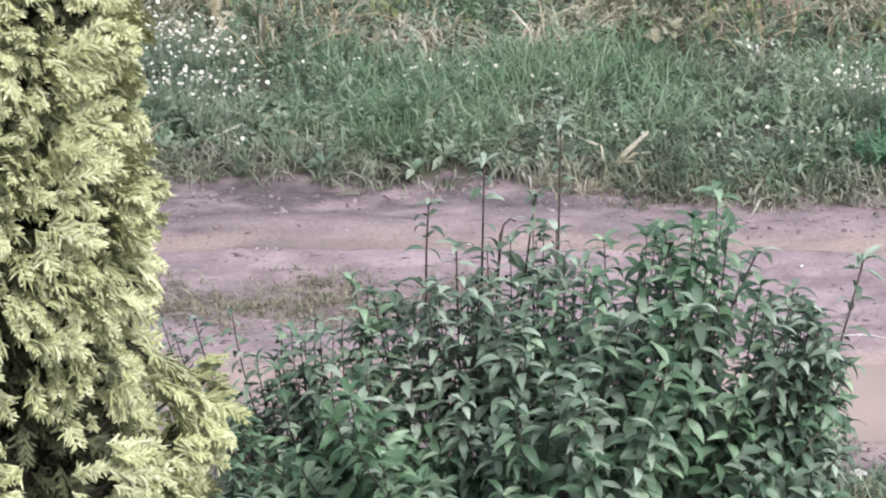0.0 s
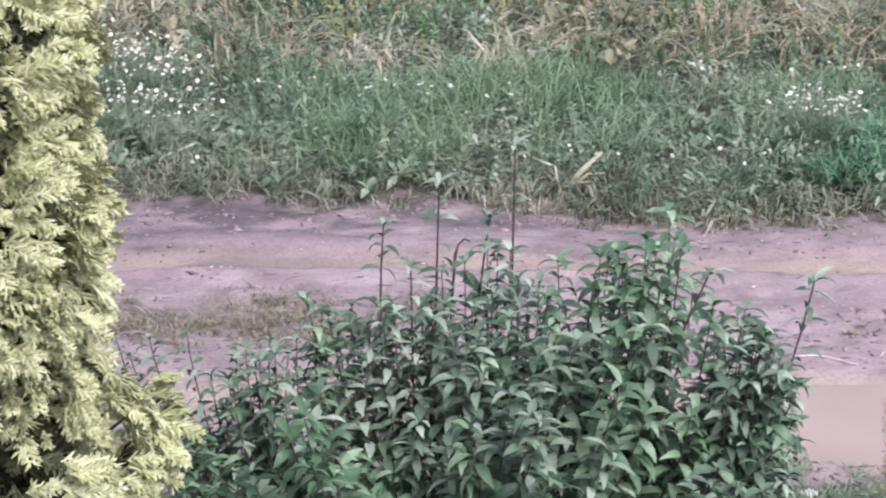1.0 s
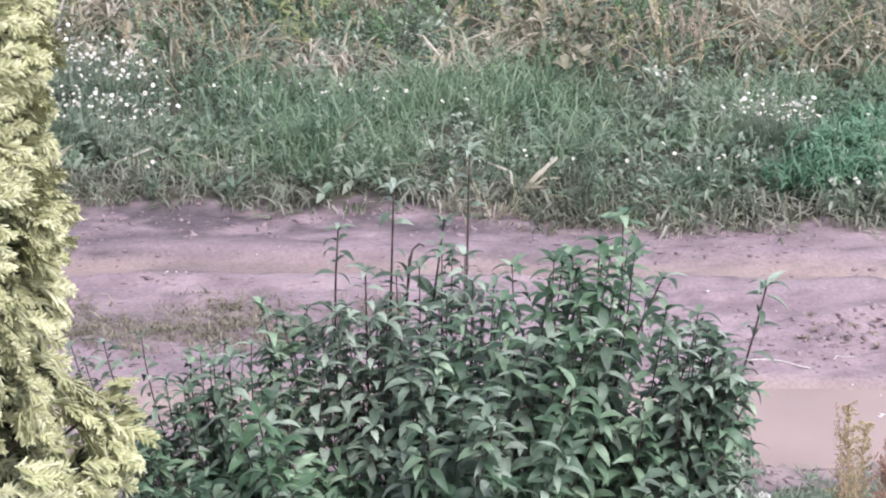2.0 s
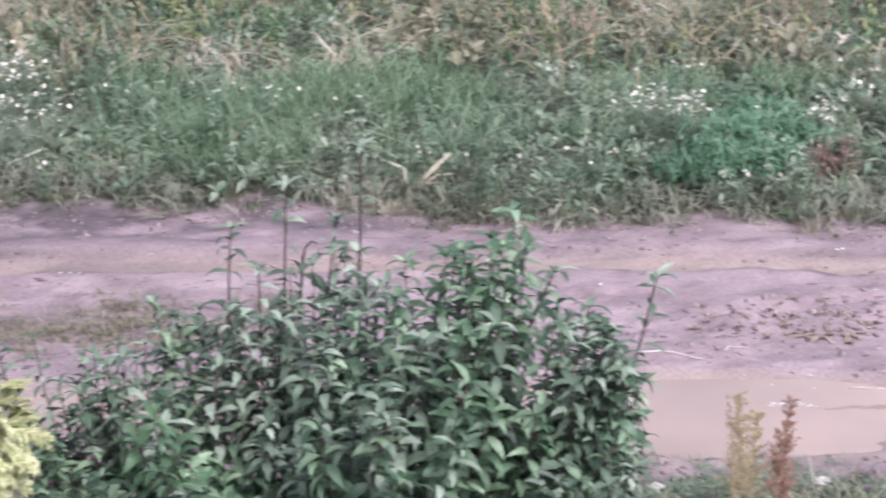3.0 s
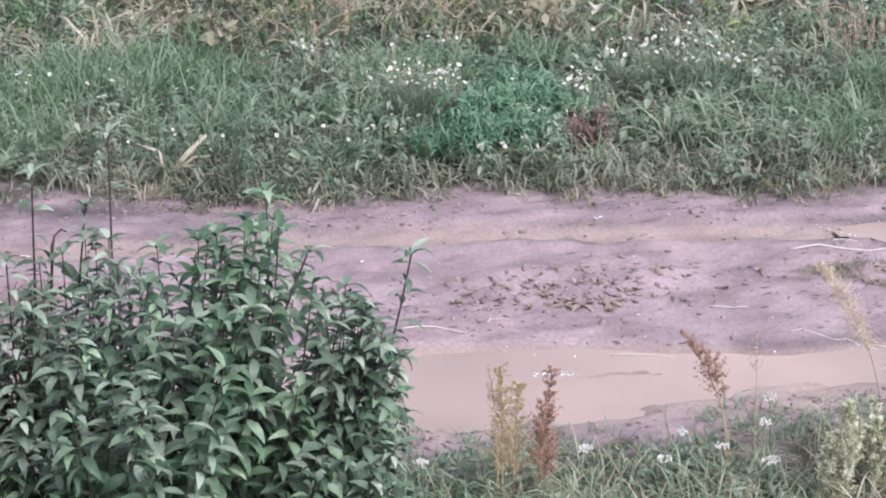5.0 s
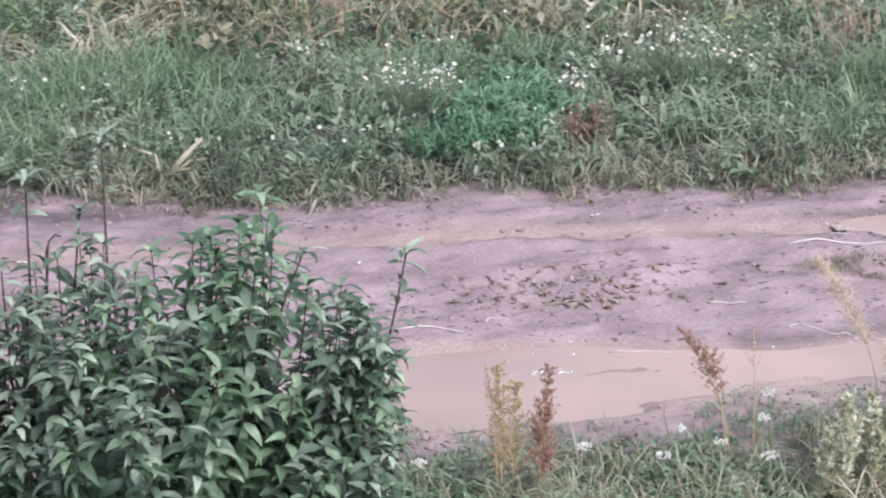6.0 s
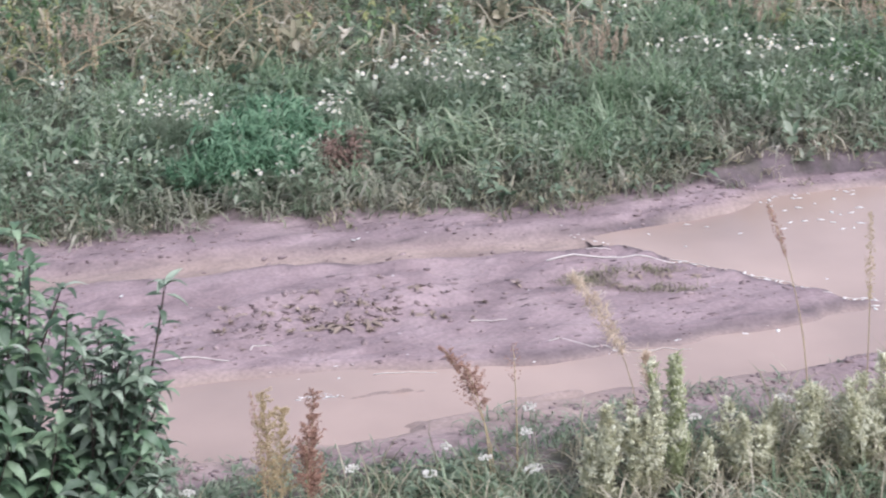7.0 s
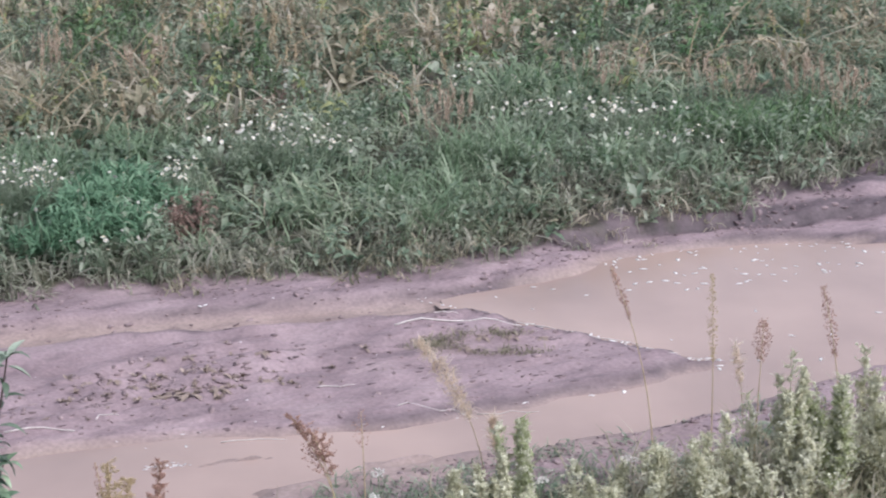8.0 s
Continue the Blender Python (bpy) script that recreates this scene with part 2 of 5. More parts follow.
def strewn(name, shapes, picks, turns, places, smooth=True):
    """One mesh of many copies: for each, which shape, a 3 x 3 turn with its size, and a place."""
    got = []
    n = 0
    for k, (verts, corners, sizes) in enumerate(shapes):
        sel = np.nonzero(picks == k)[0]
        if not len(sel):
            continue
        v = np.einsum("nij,vj->nvi", turns[sel], verts) + places[sel][:, None, :]
        c = corners[None, :] + (np.arange(len(sel)) * len(verts))[:, None] + n
        got.append((v.reshape(-1, 3), c.ravel(), np.tile(sizes, len(sel))))
        n += len(sel) * len(verts)
    return raw_mesh(name, np.concatenate([g[0] for g in got]), np.concatenate([g[1] for g in got]), np.concatenate([g[2] for g in got]), smooth)


def spun(rng, count, sizes, tilt=0.0, stretch=None):
    """Turns about the upright with a random tilt, times a size."""
    a = rng.uniform(0, 2 * np.pi, count)
    c, s = np.cos(a), np.sin(a)
    o, z = np.ones(count), np.zeros(count)
    spin = np.stack([np.stack([c, -s, z], 1), np.stack([s, c, z], 1), np.stack([z, z, o], 1)], 1)
    b = rng.normal(0, tilt, count) if tilt else z
    c, s = np.cos(b), np.sin(b)
    lean = np.stack([np.stack([o, z, z], 1), np.stack([z, c, -s], 1), np.stack([z, s, c], 1)], 1)
    a2 = rng.uniform(0, 2 * np.pi, count)
    c, s = np.cos(a2), np.sin(a2)
    about = np.stack([np.stack([c, -s, z], 1), np.stack([s, c, z], 1), np.stack([z, z, o], 1)], 1)
    return np.einsum("nij,njk,nkl->nil", about, lean, spin) * sizes[:, None, None]


def axes(way, up):
    """A turn whose y runs along way and whose z is as near to up as can be."""
    y = Vector(way).normalized()
    x = y.cross(Vector(up))
    if x.length < 1e-4:
        x = y.cross(Vector((1, 0.2, 0)))
    x.normalize()
    z = x.cross(y)
    return np.array([[x[i], y[i], z[i]] for i in range(3)])


def tube(points, radii, sides=5):
    """A tapered stem through the points."""
    v, f = [], []
    for i, p in enumerate(points):
        way = Vector(points[min(i + 1, len(points) - 1)]) - Vector(points[max(i - 1, 0)])
        t = axes(way, (0.1, 0.05, 1))
        for k in range(sides):
            a = 2 * math.pi * k / sides
            v.append(np.array(p) + radii[i] * (math.cos(a) * t[:, 0] + math.sin(a) * t[:, 2]))
    for i in range(len(points) - 1):
        for k in range(sides):
            j = (k + 1) % sides
            f.append((i * sides + k, i * sides + j, (i + 1) * sides + j, (i + 1) * sides + k))
    f.append(tuple(range(sides))[::-1])
    f.append(tuple(range((len(points) - 1) * sides, len(points) * sides)))
    return shape_of(v, f)


def bow(a, b, rise, steps):
    """Points on an arc from a to b, pushed by rise at its middle."""
    a, b, rise = np.array(a, float), np.array(b, float), np.array(rise, float)
    s = np.linspace(0, 1, steps)[:, None]
    return a * (1 - s) + b * s + rise * (4 * s * (1 - s))


def fuzz(x, y, seed=0):
    """Smooth noise over the plan, from -1 to 1."""
    x, y = np.asarray(x, float) + seed * 17.31, np.asarray(y, float) - seed * 9.77
    xi, yi = np.floor(x), np.floor(y)
    u, v = x - xi, y - yi
    u, v = u * u * (3 - 2 * u), v * v * (3 - 2 * v)

    def corner(i, j):
        q = np.sin(i * 127.1 + j * 311.7 + seed * 74.7) * 43758.5453
        return (q - np.floor(q)) * 2 - 1

    return (corner(xi, yi) * (1 - u) + corner(xi + 1, yi) * u) * (1 - v) + (corner(xi, yi + 1) * (1 - u) + corner(xi + 1, yi + 1) * u) * v


def rough(x, y, scale, octaves=4, seed=0):
    """Layered noise; scale is the size of its largest swells in metres."""
    total, amp = 0, 1.0
    for k in range(octaves):
        total = total + amp * fuzz(np.asarray(x) * 2**k / scale, np.asarray(y) * 2**k / scale, seed + k)
        amp *= 0.5
    return total


# ---- the ground: a dirt road with two ruts, a puddle, and banks ----
WATER_LEVEL = -0.035


def far_edge(x):
    return np.interp(x, [-4, -1.6, -0.1, 0.6, 1.4, 2.6, 3.1, 3.3, 3.8, 4.9, 5.3, 5.8, 6.6, 7.0, 8.2, 9, 14], [11.55, 11.58, 11.7, 11.5, 11.24, 11.18, 11.06, 11.16, 10.92, 10.82, 10.86, 11.0, 11.03, 11.28, 11.45, 11.8, 13.2]) + 0.06 * rough(x, 0 * np.asarray(x), 0.5, 3, 5)


def near_edge(x):
    return np.interp(x, [-4, 1.6, 3.7, 4.7, 5.6, 7, 14], [8.15, 8.05, 8.0, 7.95, 8.15, 8.4, 9.2]) + 0.07 * rough(x, 0 * np.asarray(x) + 3, 0.5, 3, 8)


def puddle_far(x):
    return np.interp(x, [4.3, 4.48, 4.68, 5.21, 5.66, 6.1, 6.58, 7.37, 9.5, 10.2], [10.2, 10.38, 10.45, 10.62, 10.79, 10.77, 10.74, 10.48, 10.3, 9.6])


def puddle_near(x):
    return np.interp(x, [4.3, 4.48, 4.6, 4.67, 5.01, 5.25, 5.3, 5.52, 5.75, 6.4, 9.5, 10.2], [10.6, 10.34, 10.19, 10.02, 9.6, 9.29, 9.14, 9.09, 8.8, 8.65, 9.0, 9.8])


def low_rut(x):
    return np.interp(x, [-6, 1.0, 1.75, 2.35, 2.65, 3.3, 3.6, 4.15, 4.6, 5.0, 5.5, 6.2, 12], [9.1, 8.9, 8.84, 8.77, 8.76, 8.71, 8.67, 8.64, 8.65, 8.71, 8.8, 8.98, 9.6])


def low_rut_half(x):
    return np.interp(x, [-6, 0.6, 1.4, 1.75, 2.35, 2.65, 3.0, 3.6, 4.15, 4.6, 5.5, 7, 12], [0.05, 0.08, 0.24, 0.33, 0.38, 0.34, 0.24, 0.21, 0.24, 0.27, 0.26, 0.28, 0.2])


def high_rut(x):
    return np.interp(x, [-6, -0.6, 1.7, 2.6, 3.5, 4.1, 4.6, 12], [10.9, 10.85, 10.69, 10.64, 10.5, 10.43, 10.4, 10.2])


def cut_foot(x):
    return np.interp(x, [5.0, 5.4, 6.4, 7.0, 7.6, 9], [10.95, 11.0, 11.0, 10.92, 10.82, 10.6]) + 0.04 * rough(x, 0 * np.asarray(x), 0.4, 3, 16)


def shore(x, y):
    """How far inside the water's edge a place lies, in metres; outside: minus."""
    pool = np.minimum(puddle_far(x) - y, y - puddle_near(x))
    rut = low_rut_half(x) - np.abs(y - low_rut(x))
    rut = rut + np.where(y < low_rut(x), 0.07 * np.interp(x, [2.7, 3.3], [1, 0]) + np.interp(x, [3.4, 4.2], [0.055, 0.02]) * rough(x * 0.6, y * 1.6, 0.16, 3, 3), 0.0)
    return np.maximum(pool, rut) + 0.038 * rough(x * 0.7, y, 0.3, 4, 2)


def height(x, y):
    x, y = np.asarray(x, float), np.asarray(y, float)
    d = shore(x, y)
    z = -0.035 * (1 + np.tanh(d / 0.07))
    # the upper rut, with a lip of pushed-up mud
    u = (y - high_rut(x) - 0.03 * rough(x, 0 * x, 0.9, 2, 15)) / 0.15
    z = z - 0.045 * np.exp(-(u**4)) + 0.012 * np.exp(-((u - 1.7) ** 2)) + 0.016 * np.exp(-((u + 1.6) ** 2) * 2)
    # a low mud bar in the lower rut
    z = z + 0.055 * np.exp(-(((x - 2.75) / 0.24) ** 4) - ((y - 8.79 + 0.9 * (x - 2.7) ** 2) / 0.02) ** 2)
    # swells and lumps of the road
    wet = np.clip(d / 0.1 + 0.5, 0, 1)
    lump = np.exp(-(((y - 9.9) / 0.55) ** 2))
    z = z + (1 - wet) * (0.016 * rough(x, y, 0.8, 3, 11) + (0.008 + 0.016 * lump) * rough(x * 0.7, y * 1.6, 0.16, 4, 21))
    # banks on both sides
    f = np.clip((y - far_edge(x) + 0.02) / 0.6, 0, 1)
    # a crumbling cut bank with a ledge, above the puddle
    k = np.clip((x - 5.0) / 0.6, 0, 1)
    c = np.clip((y - cut_foot(x)) / 0.09, 0, 1)
    z = z + 0.075 * k * c * c * (3 - 2 * c) + 0.035 * k * np.clip((y - cut_foot(x) + 0.1) / 0.1, 0, 1) * rough(x * 0.6, y, 0.26, 3, 17)
    steep = np.interp(x, [4.5, 5.6, 12], [0.05, 0.08, 0.08])
    z = z + steep * f * f * (3 - 2 * f) + 0.03 * f * rough(x, y, 0.3, 4, 31)
    # tracks pressed along the road
    z = z + (1 - wet) * (1 - f) * (0.007 * rough(x * 0.22, y * 1.2, 0.14, 3, 33) + 0.004 * rough(x * 0.5, y * 1.5, 0.06, 2, 34))
    n = np.clip((near_edge(x) - y + 0.1) / 0.6, 0, 1)
    z = z + 0.05 * n * n * (3 - 2 * n) + 0.015 * n * rough(x, y, 0.4, 3, 41)
    return z


def spread(lo, hi, step, reach, rows):
    """Coordinates that are even from lo to hi and grow out to the horizon."""
    grow = step * np.cumsum(np.geomspace(1.2, reach / step / 4, rows))
    grow = grow[: np.searchsorted(grow, reach) + 1]
    return np.concatenate([lo - grow[::-1], np.arange(lo, hi, step), hi + grow])


def build_ground():
    xs, ys = spread(-3.6, 9.6, 0.03, 900, 60), spread(7.3, 12.4, 0.025, 900, 60)
    X, Y = np.meshgrid(xs, ys)
    near = np.exp(-(np.maximum(0, np.hypot(X - 3, Y - 10) - 30) / 40) ** 2)
    Z = height(X, Y) * near + 0.12 * (1 - near)
    w, h = len(xs), len(ys)
    i = (np.arange(h - 1)[:, None] * w + np.arange(w - 1)[None, :]).ravel()
    corners = np.stack([i, i + 1, i + w + 1, i + w], 1).ravel()
    me = raw_mesh("ground", np.stack([X.ravel(), Y.ravel(), Z.ravel()], 1), corners, np.full(len(i), 4))

    def layer(name, values):
        a = me.attributes.new(name, "FLOAT", "POINT")
        a.data.foreach_set("value", np.clip(values, 0, 1).astype(np.float32).ravel())

    u = np.abs(Y - high_rut(X)) / 0.145
    silt = np.clip(1.4 - u, 0, 1) + np.clip(shore(X, Y) / 0.08 + 1.0, 0, 1) + np.clip(1.4 - np.abs(Y - low_rut(X)) / 0.3, 0, 1) * np.interp(X, [1, 2], [1, 0]) + 0.9 * np.exp(-(((Y - 8.32) / 0.16) ** 2)) * np.interp(X, [4.2, 5.0], [1, 0])
    edge = Y - far_edge(X)
    turf = np.clip(edge / 0.2 - 0.3 + 0.7 * rough(X, Y, 0.1, 3, 51), 0, 1) + np.clip((near_edge(X) - Y) / 0.25 + 0.2 + 0.9 * rough(X, Y, 0.16, 3, 52), 0, 1)
    bank = np.exp(-(((edge - np.interp(X, [0.8, 2.5], [-0.1, 0.1])) / np.interp(X, [4, 5.5], [0.42, 0.5])) ** 4)) * np.interp(X, [-0.2, 1.4, 4.0, 5.0, 5.4], [0.95, 0.3, 0.15, 0.4, 0.0])
    damp = 0.5 * np.exp(-(((X + 0.7) / 0.5) ** 4)) * np.exp(-(((Y - 10.85 - 0.05 * rough(X, Y, 0.3, 2, 75)) / 0.16) ** 4))
    # dark lines on the shore and rut edges: their shade put into colour
    rim_shade = np.exp(-(((shore(X, Y) + 0.06) / 0.05) ** 2)) * np.where(Y > low_rut(X), 0.75, np.interp(X, [3.7, 4.5], [0.1, 0.55]))
    lip_shade = np.exp(-(((Y - high_rut(X) + 0.16) / 0.045) ** 2)) * 0.75 + np.exp(-(((Y - high_rut(X) - 0.15) / 0.04) ** 2)) * 0.6
    tip = 0.8 * np.exp(-(((X - 5.2) / 0.2) ** 2) - (((Y - 9.02 + 0.1 * (X - 5.2)) / 0.07) ** 2)) + 0.6 * np.exp(-(((Y - puddle_near(X) + 0.05) / 0.045) ** 2)) * (X > 4.55) * (X < 5.4)
    # dark dashes: clods, and shadowed edges of the tracks painted as colour
    clods = np.clip(rough(X * 0.45, Y * 2, 0.11, 3, 61) - 0.5, 0, 1) * 0.6 + np.clip(rough(X * 0.2, Y * 1.3, 0.16, 3, 62) - 0.5, 0, 1) * 0.35
    right = np.clip((X - 4.9) / 0.5, 0, 1)
    ledge = np.clip((X - 6.4) / 0.4, 0, 1) * np.exp(-(((Y - cut_foot(X) - 0.29) / 0.1) ** 4))
    # dark bank soil, with the cut faces' shade painted in; the ledge stays lighter
    cut = 1.3 * right * np.clip((Y - cut_foot(X) + 0.04) / 0.05, 0, 1) * (1 - 0.85 * ledge)
    layer("silt", silt * (1 - np.clip(turf, 0, 1)))
    layer("dark_soil_shade", bank * np.clip(0.8 + rough(X, Y * 2, 0.3, 3, 71), 0, 1) + (rim_shade + lip_shade) * np.clip(0.55 + rough(X * 0.5, Y, 0.4, 2, 72), 0, 1) + clods + damp + tip * np.clip(0.7 + rough(X, Y, 0.15, 2, 76), 0, 1) + cut * np.clip(1.0 + 0.4 * rough(X * 0.35, Y, 0.2, 3, 79), 0.55, 1.3))
    mid = np.where(X < 0.2, 0.35, 0.0) * np.exp(-(((Y - 9.95) / 0.35) ** 2)) * np.clip(0.7 + rough(X, Y, 0.3, 3, 73), 0, 1)
    layer("turf", turf + mid)
    ob = part("ground", me, GROUND)
    return tagged(ob, "rutted mauve-brown dirt road between grassy banks", "ground", kind="structure")


build_ground()


def build_water():
    xs, ys = np.arange(1.0, 10.6, 0.05), np.arange(8.1, 11.0, 0.05)
    X, Y = np.meshgrid(xs, ys)
    w, h = len(xs), len(ys)
    i = (np.arange(h - 1)[:, None] * w + np.arange(w - 1)[None, :]).ravel()
    keep = (shore(X, Y) > -0.12).ravel()
    i = i[keep[i]]
    corners = np.stack([i, i + 1, i + w + 1, i + w], 1)
    used, back = np.unique(corners, return_inverse=True)
    Z = np.full(X.size, WATER_LEVEL)
    v = np.stack([X.ravel(), Y.ravel(), Z], 1)[used]
    me = raw_mesh("puddle_water", v, back.ravel(), np.full(len(i), 4))
    tagged(part("puddle_water", me, WATER), "clay-coloured still puddle water filling the road's ruts", "water", kind="structure")


build_water()


# ---- grass and herbs ----
def blade(rng, tall, wide, lean, curl):
    """One curved, tapering blade that leans away from the upright."""
    a = rng.uniform(0, 2 * math.pi)
    out = np.array([math.cos(a), math.sin(a), 0])
    side = np.array([-math.sin(a), math.cos(a), 0])
    v = []
    for s, w in ((0, 0.7), (0.4, 1.0), (0.75, 0.7), (1, 0)):
        tip = lean * s + curl * s * s
        p = out * tall * s * math.sin(tip) + np.array([0, 0, tall * s * math.cos(tip * 0.85)])
        v += [p] if s == 1 else [p - side * wide * w / 2, p + side * wide * w / 2]
    return shape_of(v, [(0, 1, 3, 2), (2, 3, 5, 4), (4, 5, 6)])


def tuft(rng, blades, tall, wide, lean, curl, foot=0.04):
    got = []
    for _ in range(blades):
        v, c, s = blade(rng, tall * rng.uniform(0.45, 1.1), wide * rng.uniform(0.7, 1.3), abs(rng.normal(lean, lean * 0.5)), rng.uniform(0.2, 1) * curl)
        v = v + np.array([rng.normal(0, foot), rng.normal(0, foot), -0.01])
        got.append((v, c, s))
    return join_shapes(got)


def broad_leaf(rng, long, wide, rise, droop):
    """A broad leaf from the root, folded at its midrib."""
    a = rng.uniform(0, 2 * math.pi)
    out, side = np.array([math.cos(a), math.sin(a), 0]), np.array([-math.sin(a), math.cos(a), 0])
    v = []
    for s, w in ((0.05, 0.15), (0.35, 0.8), (0.65, 1.0), (1.0, 0.08)):
        p = out * long * s * math.cos(rise) + np.array([0, 0, long * (s * math.sin(rise) - droop * s * s)])
        up = np.array([0, 0, wide * w * 0.18])
        v += [p - side * wide * w / 2 + up, p, p + side * wide * w / 2 + up]
    f = []
    for i in range(3):
        f += [(3 * i, 3 * i + 1, 3 * i + 4, 3 * i + 3), (3 * i + 1, 3 * i + 2, 3 * i + 5, 3 * i + 4)]
    return shape_of(v, f)


def rosette(rng, leaves, long, wide):
    return join_shapes([broad_leaf(rng, long * rng.uniform(0.6, 1.1), wide * rng.uniform(0.7, 1.2), rng.uniform(0.2, 1.1), rng.uniform(0.1, 0.6)) for _ in range(leaves)])


def sown(rng, x0, x1, y0, y1, count, accept):
    """Random places on the ground, thinned by accept(x, y) from 0 to 1."""
    x, y = rng.uniform(x0, x1, count), rng.uniform(y0, y1, count)
    keep = rng.uniform(0, 1, count) < accept(x, y)
    x, y = x[keep], y[keep]
    return np.stack([x, y, height(x, y)], 1)


def sow(name, shapes, places, sizes, rng, mat, label, category, tilt=0.15):
    me = strewn(name, shapes, rng.integers(0, len(shapes), len(places)), spun(rng, len(places), sizes, tilt), places)
    return tagged(part(name, me, mat), label, category, kind="stuff")


def view_fan(x, y):
    """1 in the part of the meadow that lies before the house, 0 to its sides."""
    return ((x > -0.26 * y - 0.4) & (x < 0.74 * y + 0.4)).astype(float)


def dryness(x, y):
    """0 in the green strip along the road, 1 in the dry grass behind."""
    return np.clip((y - 13.7 - 0.35 * rough(x, y, 1.4, 3, 81) + 0.1 * np.maximum(0, x - 4)) / 0.7, 0, 1) * np.interp(x, [-3, 3, 5, 12], [0.9, 0.85, 0.75, 0.75])


def thick(x, y, seed):
    """Clumps and gaps of the growth, 0 to 1."""
    return np.clip(0.6 + 1.0 * rough(x, y * 0.8, 0.5, 3, seed), 0.04, 1)


def clumped(x, y):
    """Bunches of the dry growth (above 0) and the hollows between (below 0)."""
    return rough(x, y * 0.7, 0.55, 3, 123)


def leafy_stem(rng, tall, leaves, long, wide):
    """An upright herb: leaves all the way up a leaning stem."""
    a, lean = rng.uniform(0, 2 * math.pi), rng.uniform(0, 0.5)
    tip = np.array([math.cos(a) * lean * tall, math.sin(a) * lean * tall, tall])
    got = [tube(bow((0, 0, -0.01), tip, (0, 0, 0), 3), [0.003, 0.0025, 0.001], 3)]
    for k in range(leaves):
        s = 0.15 + 0.85 * k / leaves
        v, c, n = broad_leaf(rng, long * rng.uniform(0.7, 1.2) * (1.15 - 0.5 * s), wide, rng.uniform(0.0, 1.0), rng.uniform(0.2, 0.9))
        got.append((v + tip * s, c, n))
    return join_shapes(got)


# x, y, heads, half width, half depth, height, leaf tufts
CLUMPS_BY_THUJA = (
    (-2.3, 13.1, 20, 0.25, 0.3, 0.45, 40), (-1.95, 13.75, 44, 0.3, 0.4, 0.52, 70), (-1.7, 12.7, 36, 0.26, 0.3, 0.46, 60), (-1.6, 13.4, 44, 0.28, 0.4, 0.52, 70),
    (-1.35, 12.4, 20, 0.25, 0.25, 0.45, 40), (-1.2, 11.8, 3, 0.04, 0.02, 0.32, 4), (-0.75, 11.8, 3, 0.12, 0.06, 0.32, 4), (-0.75, 13.3, 12, 0.4, 0.25, 0.42, 24),
    (-0.2, 12.9, 10, 0.5, 0.3, 0.42, 26), (0.6, 13.0, 8, 0.5, 0.3, 0.4, 10), (1.0, 11.95, 8, 0.5, 0.15, 0.32, 16),
)
CLUMPS_MIDDLE = (
    (1.9, 13.4, 9, 0.3, 0.2, 0.4, 16), (1.95, 11.75, 12, 0.35, 0.12, 0.36, 30), (2.38, 12.42, 26, 0.14, 0.24, 0.5, 60), (2.6, 13.2, 8, 0.5, 0.3, 0.4, 10),
    (2.62, 12.4, 26, 0.13, 0.24, 0.5, 60), (2.72, 11.4, 4, 0.14, 0.08, 0.32, 12), (2.75, 11.9, 1, 0.2, 0.14, 0.46, 105), (2.9, 12.15, 2, 0.24, 0.18, 0.62, 130),
    (3.0, 11.4, 4, 0.05, 0.05, 0.25, 3), (3.1, 12.5, 2, 0.28, 0.22, 0.62, 130), (3.12, 11.65, 6, 0.1, 0.1, 0.38, 20), (3.2, 12.2, 1, 0.2, 0.18, 0.52, 110),
)
CLUMPS_BY_PUDDLE = (
    (3.45, 12.25, 16, 0.14, 0.1, 0.45, 24), (3.6, 14.6, 8, 0.6, 0.4, 0.42, 12), (4.15, 12.9, 30, 0.3, 0.25, 0.46, 50), (4.45, 12.6, 22, 0.25, 0.25, 0.44, 36),
    (4.9, 13.9, 10, 0.5, 0.4, 0.42, 20), (5.55, 11.55, 4, 0.08, 0.04, 0.34, 8), (5.8, 13.4, 14, 0.5, 0.3, 0.42, 20), (5.9, 12.45, 24, 0.3, 0.12, 0.44, 40),
    (6.4, 12.15, 26, 0.28, 0.15, 0.42, 36), (6.6, 11.8, 20, 0.28, 0.15, 0.36, 24), (7.4, 14.6, 12, 0.6, 0.5, 0.42, 20), (2.58, 11.75, 2, 0.2, 0.16, 0.44, 105), (2.98, 11.75, 1, 0.2, 0.14, 0.44, 105),
)
CLUMPS = CLUMPS_BY_THUJA + CLUMPS_MIDDLE + CLUMPS_BY_PUDDLE


def open_round_clumps(x, y):
    """The grass is thinner where the mayweed grows."""
    left = np.ones_like(x)
    for cx, cy, heads, wide, deep, *_ in CLUMPS:
        if heads > 12:
            left = np.minimum(left, np.clip(np.hypot((x - cx) / wide, (y - cy + 0.15) / (deep + 0.25)) - 0.15, 0.25, 1))
    return left


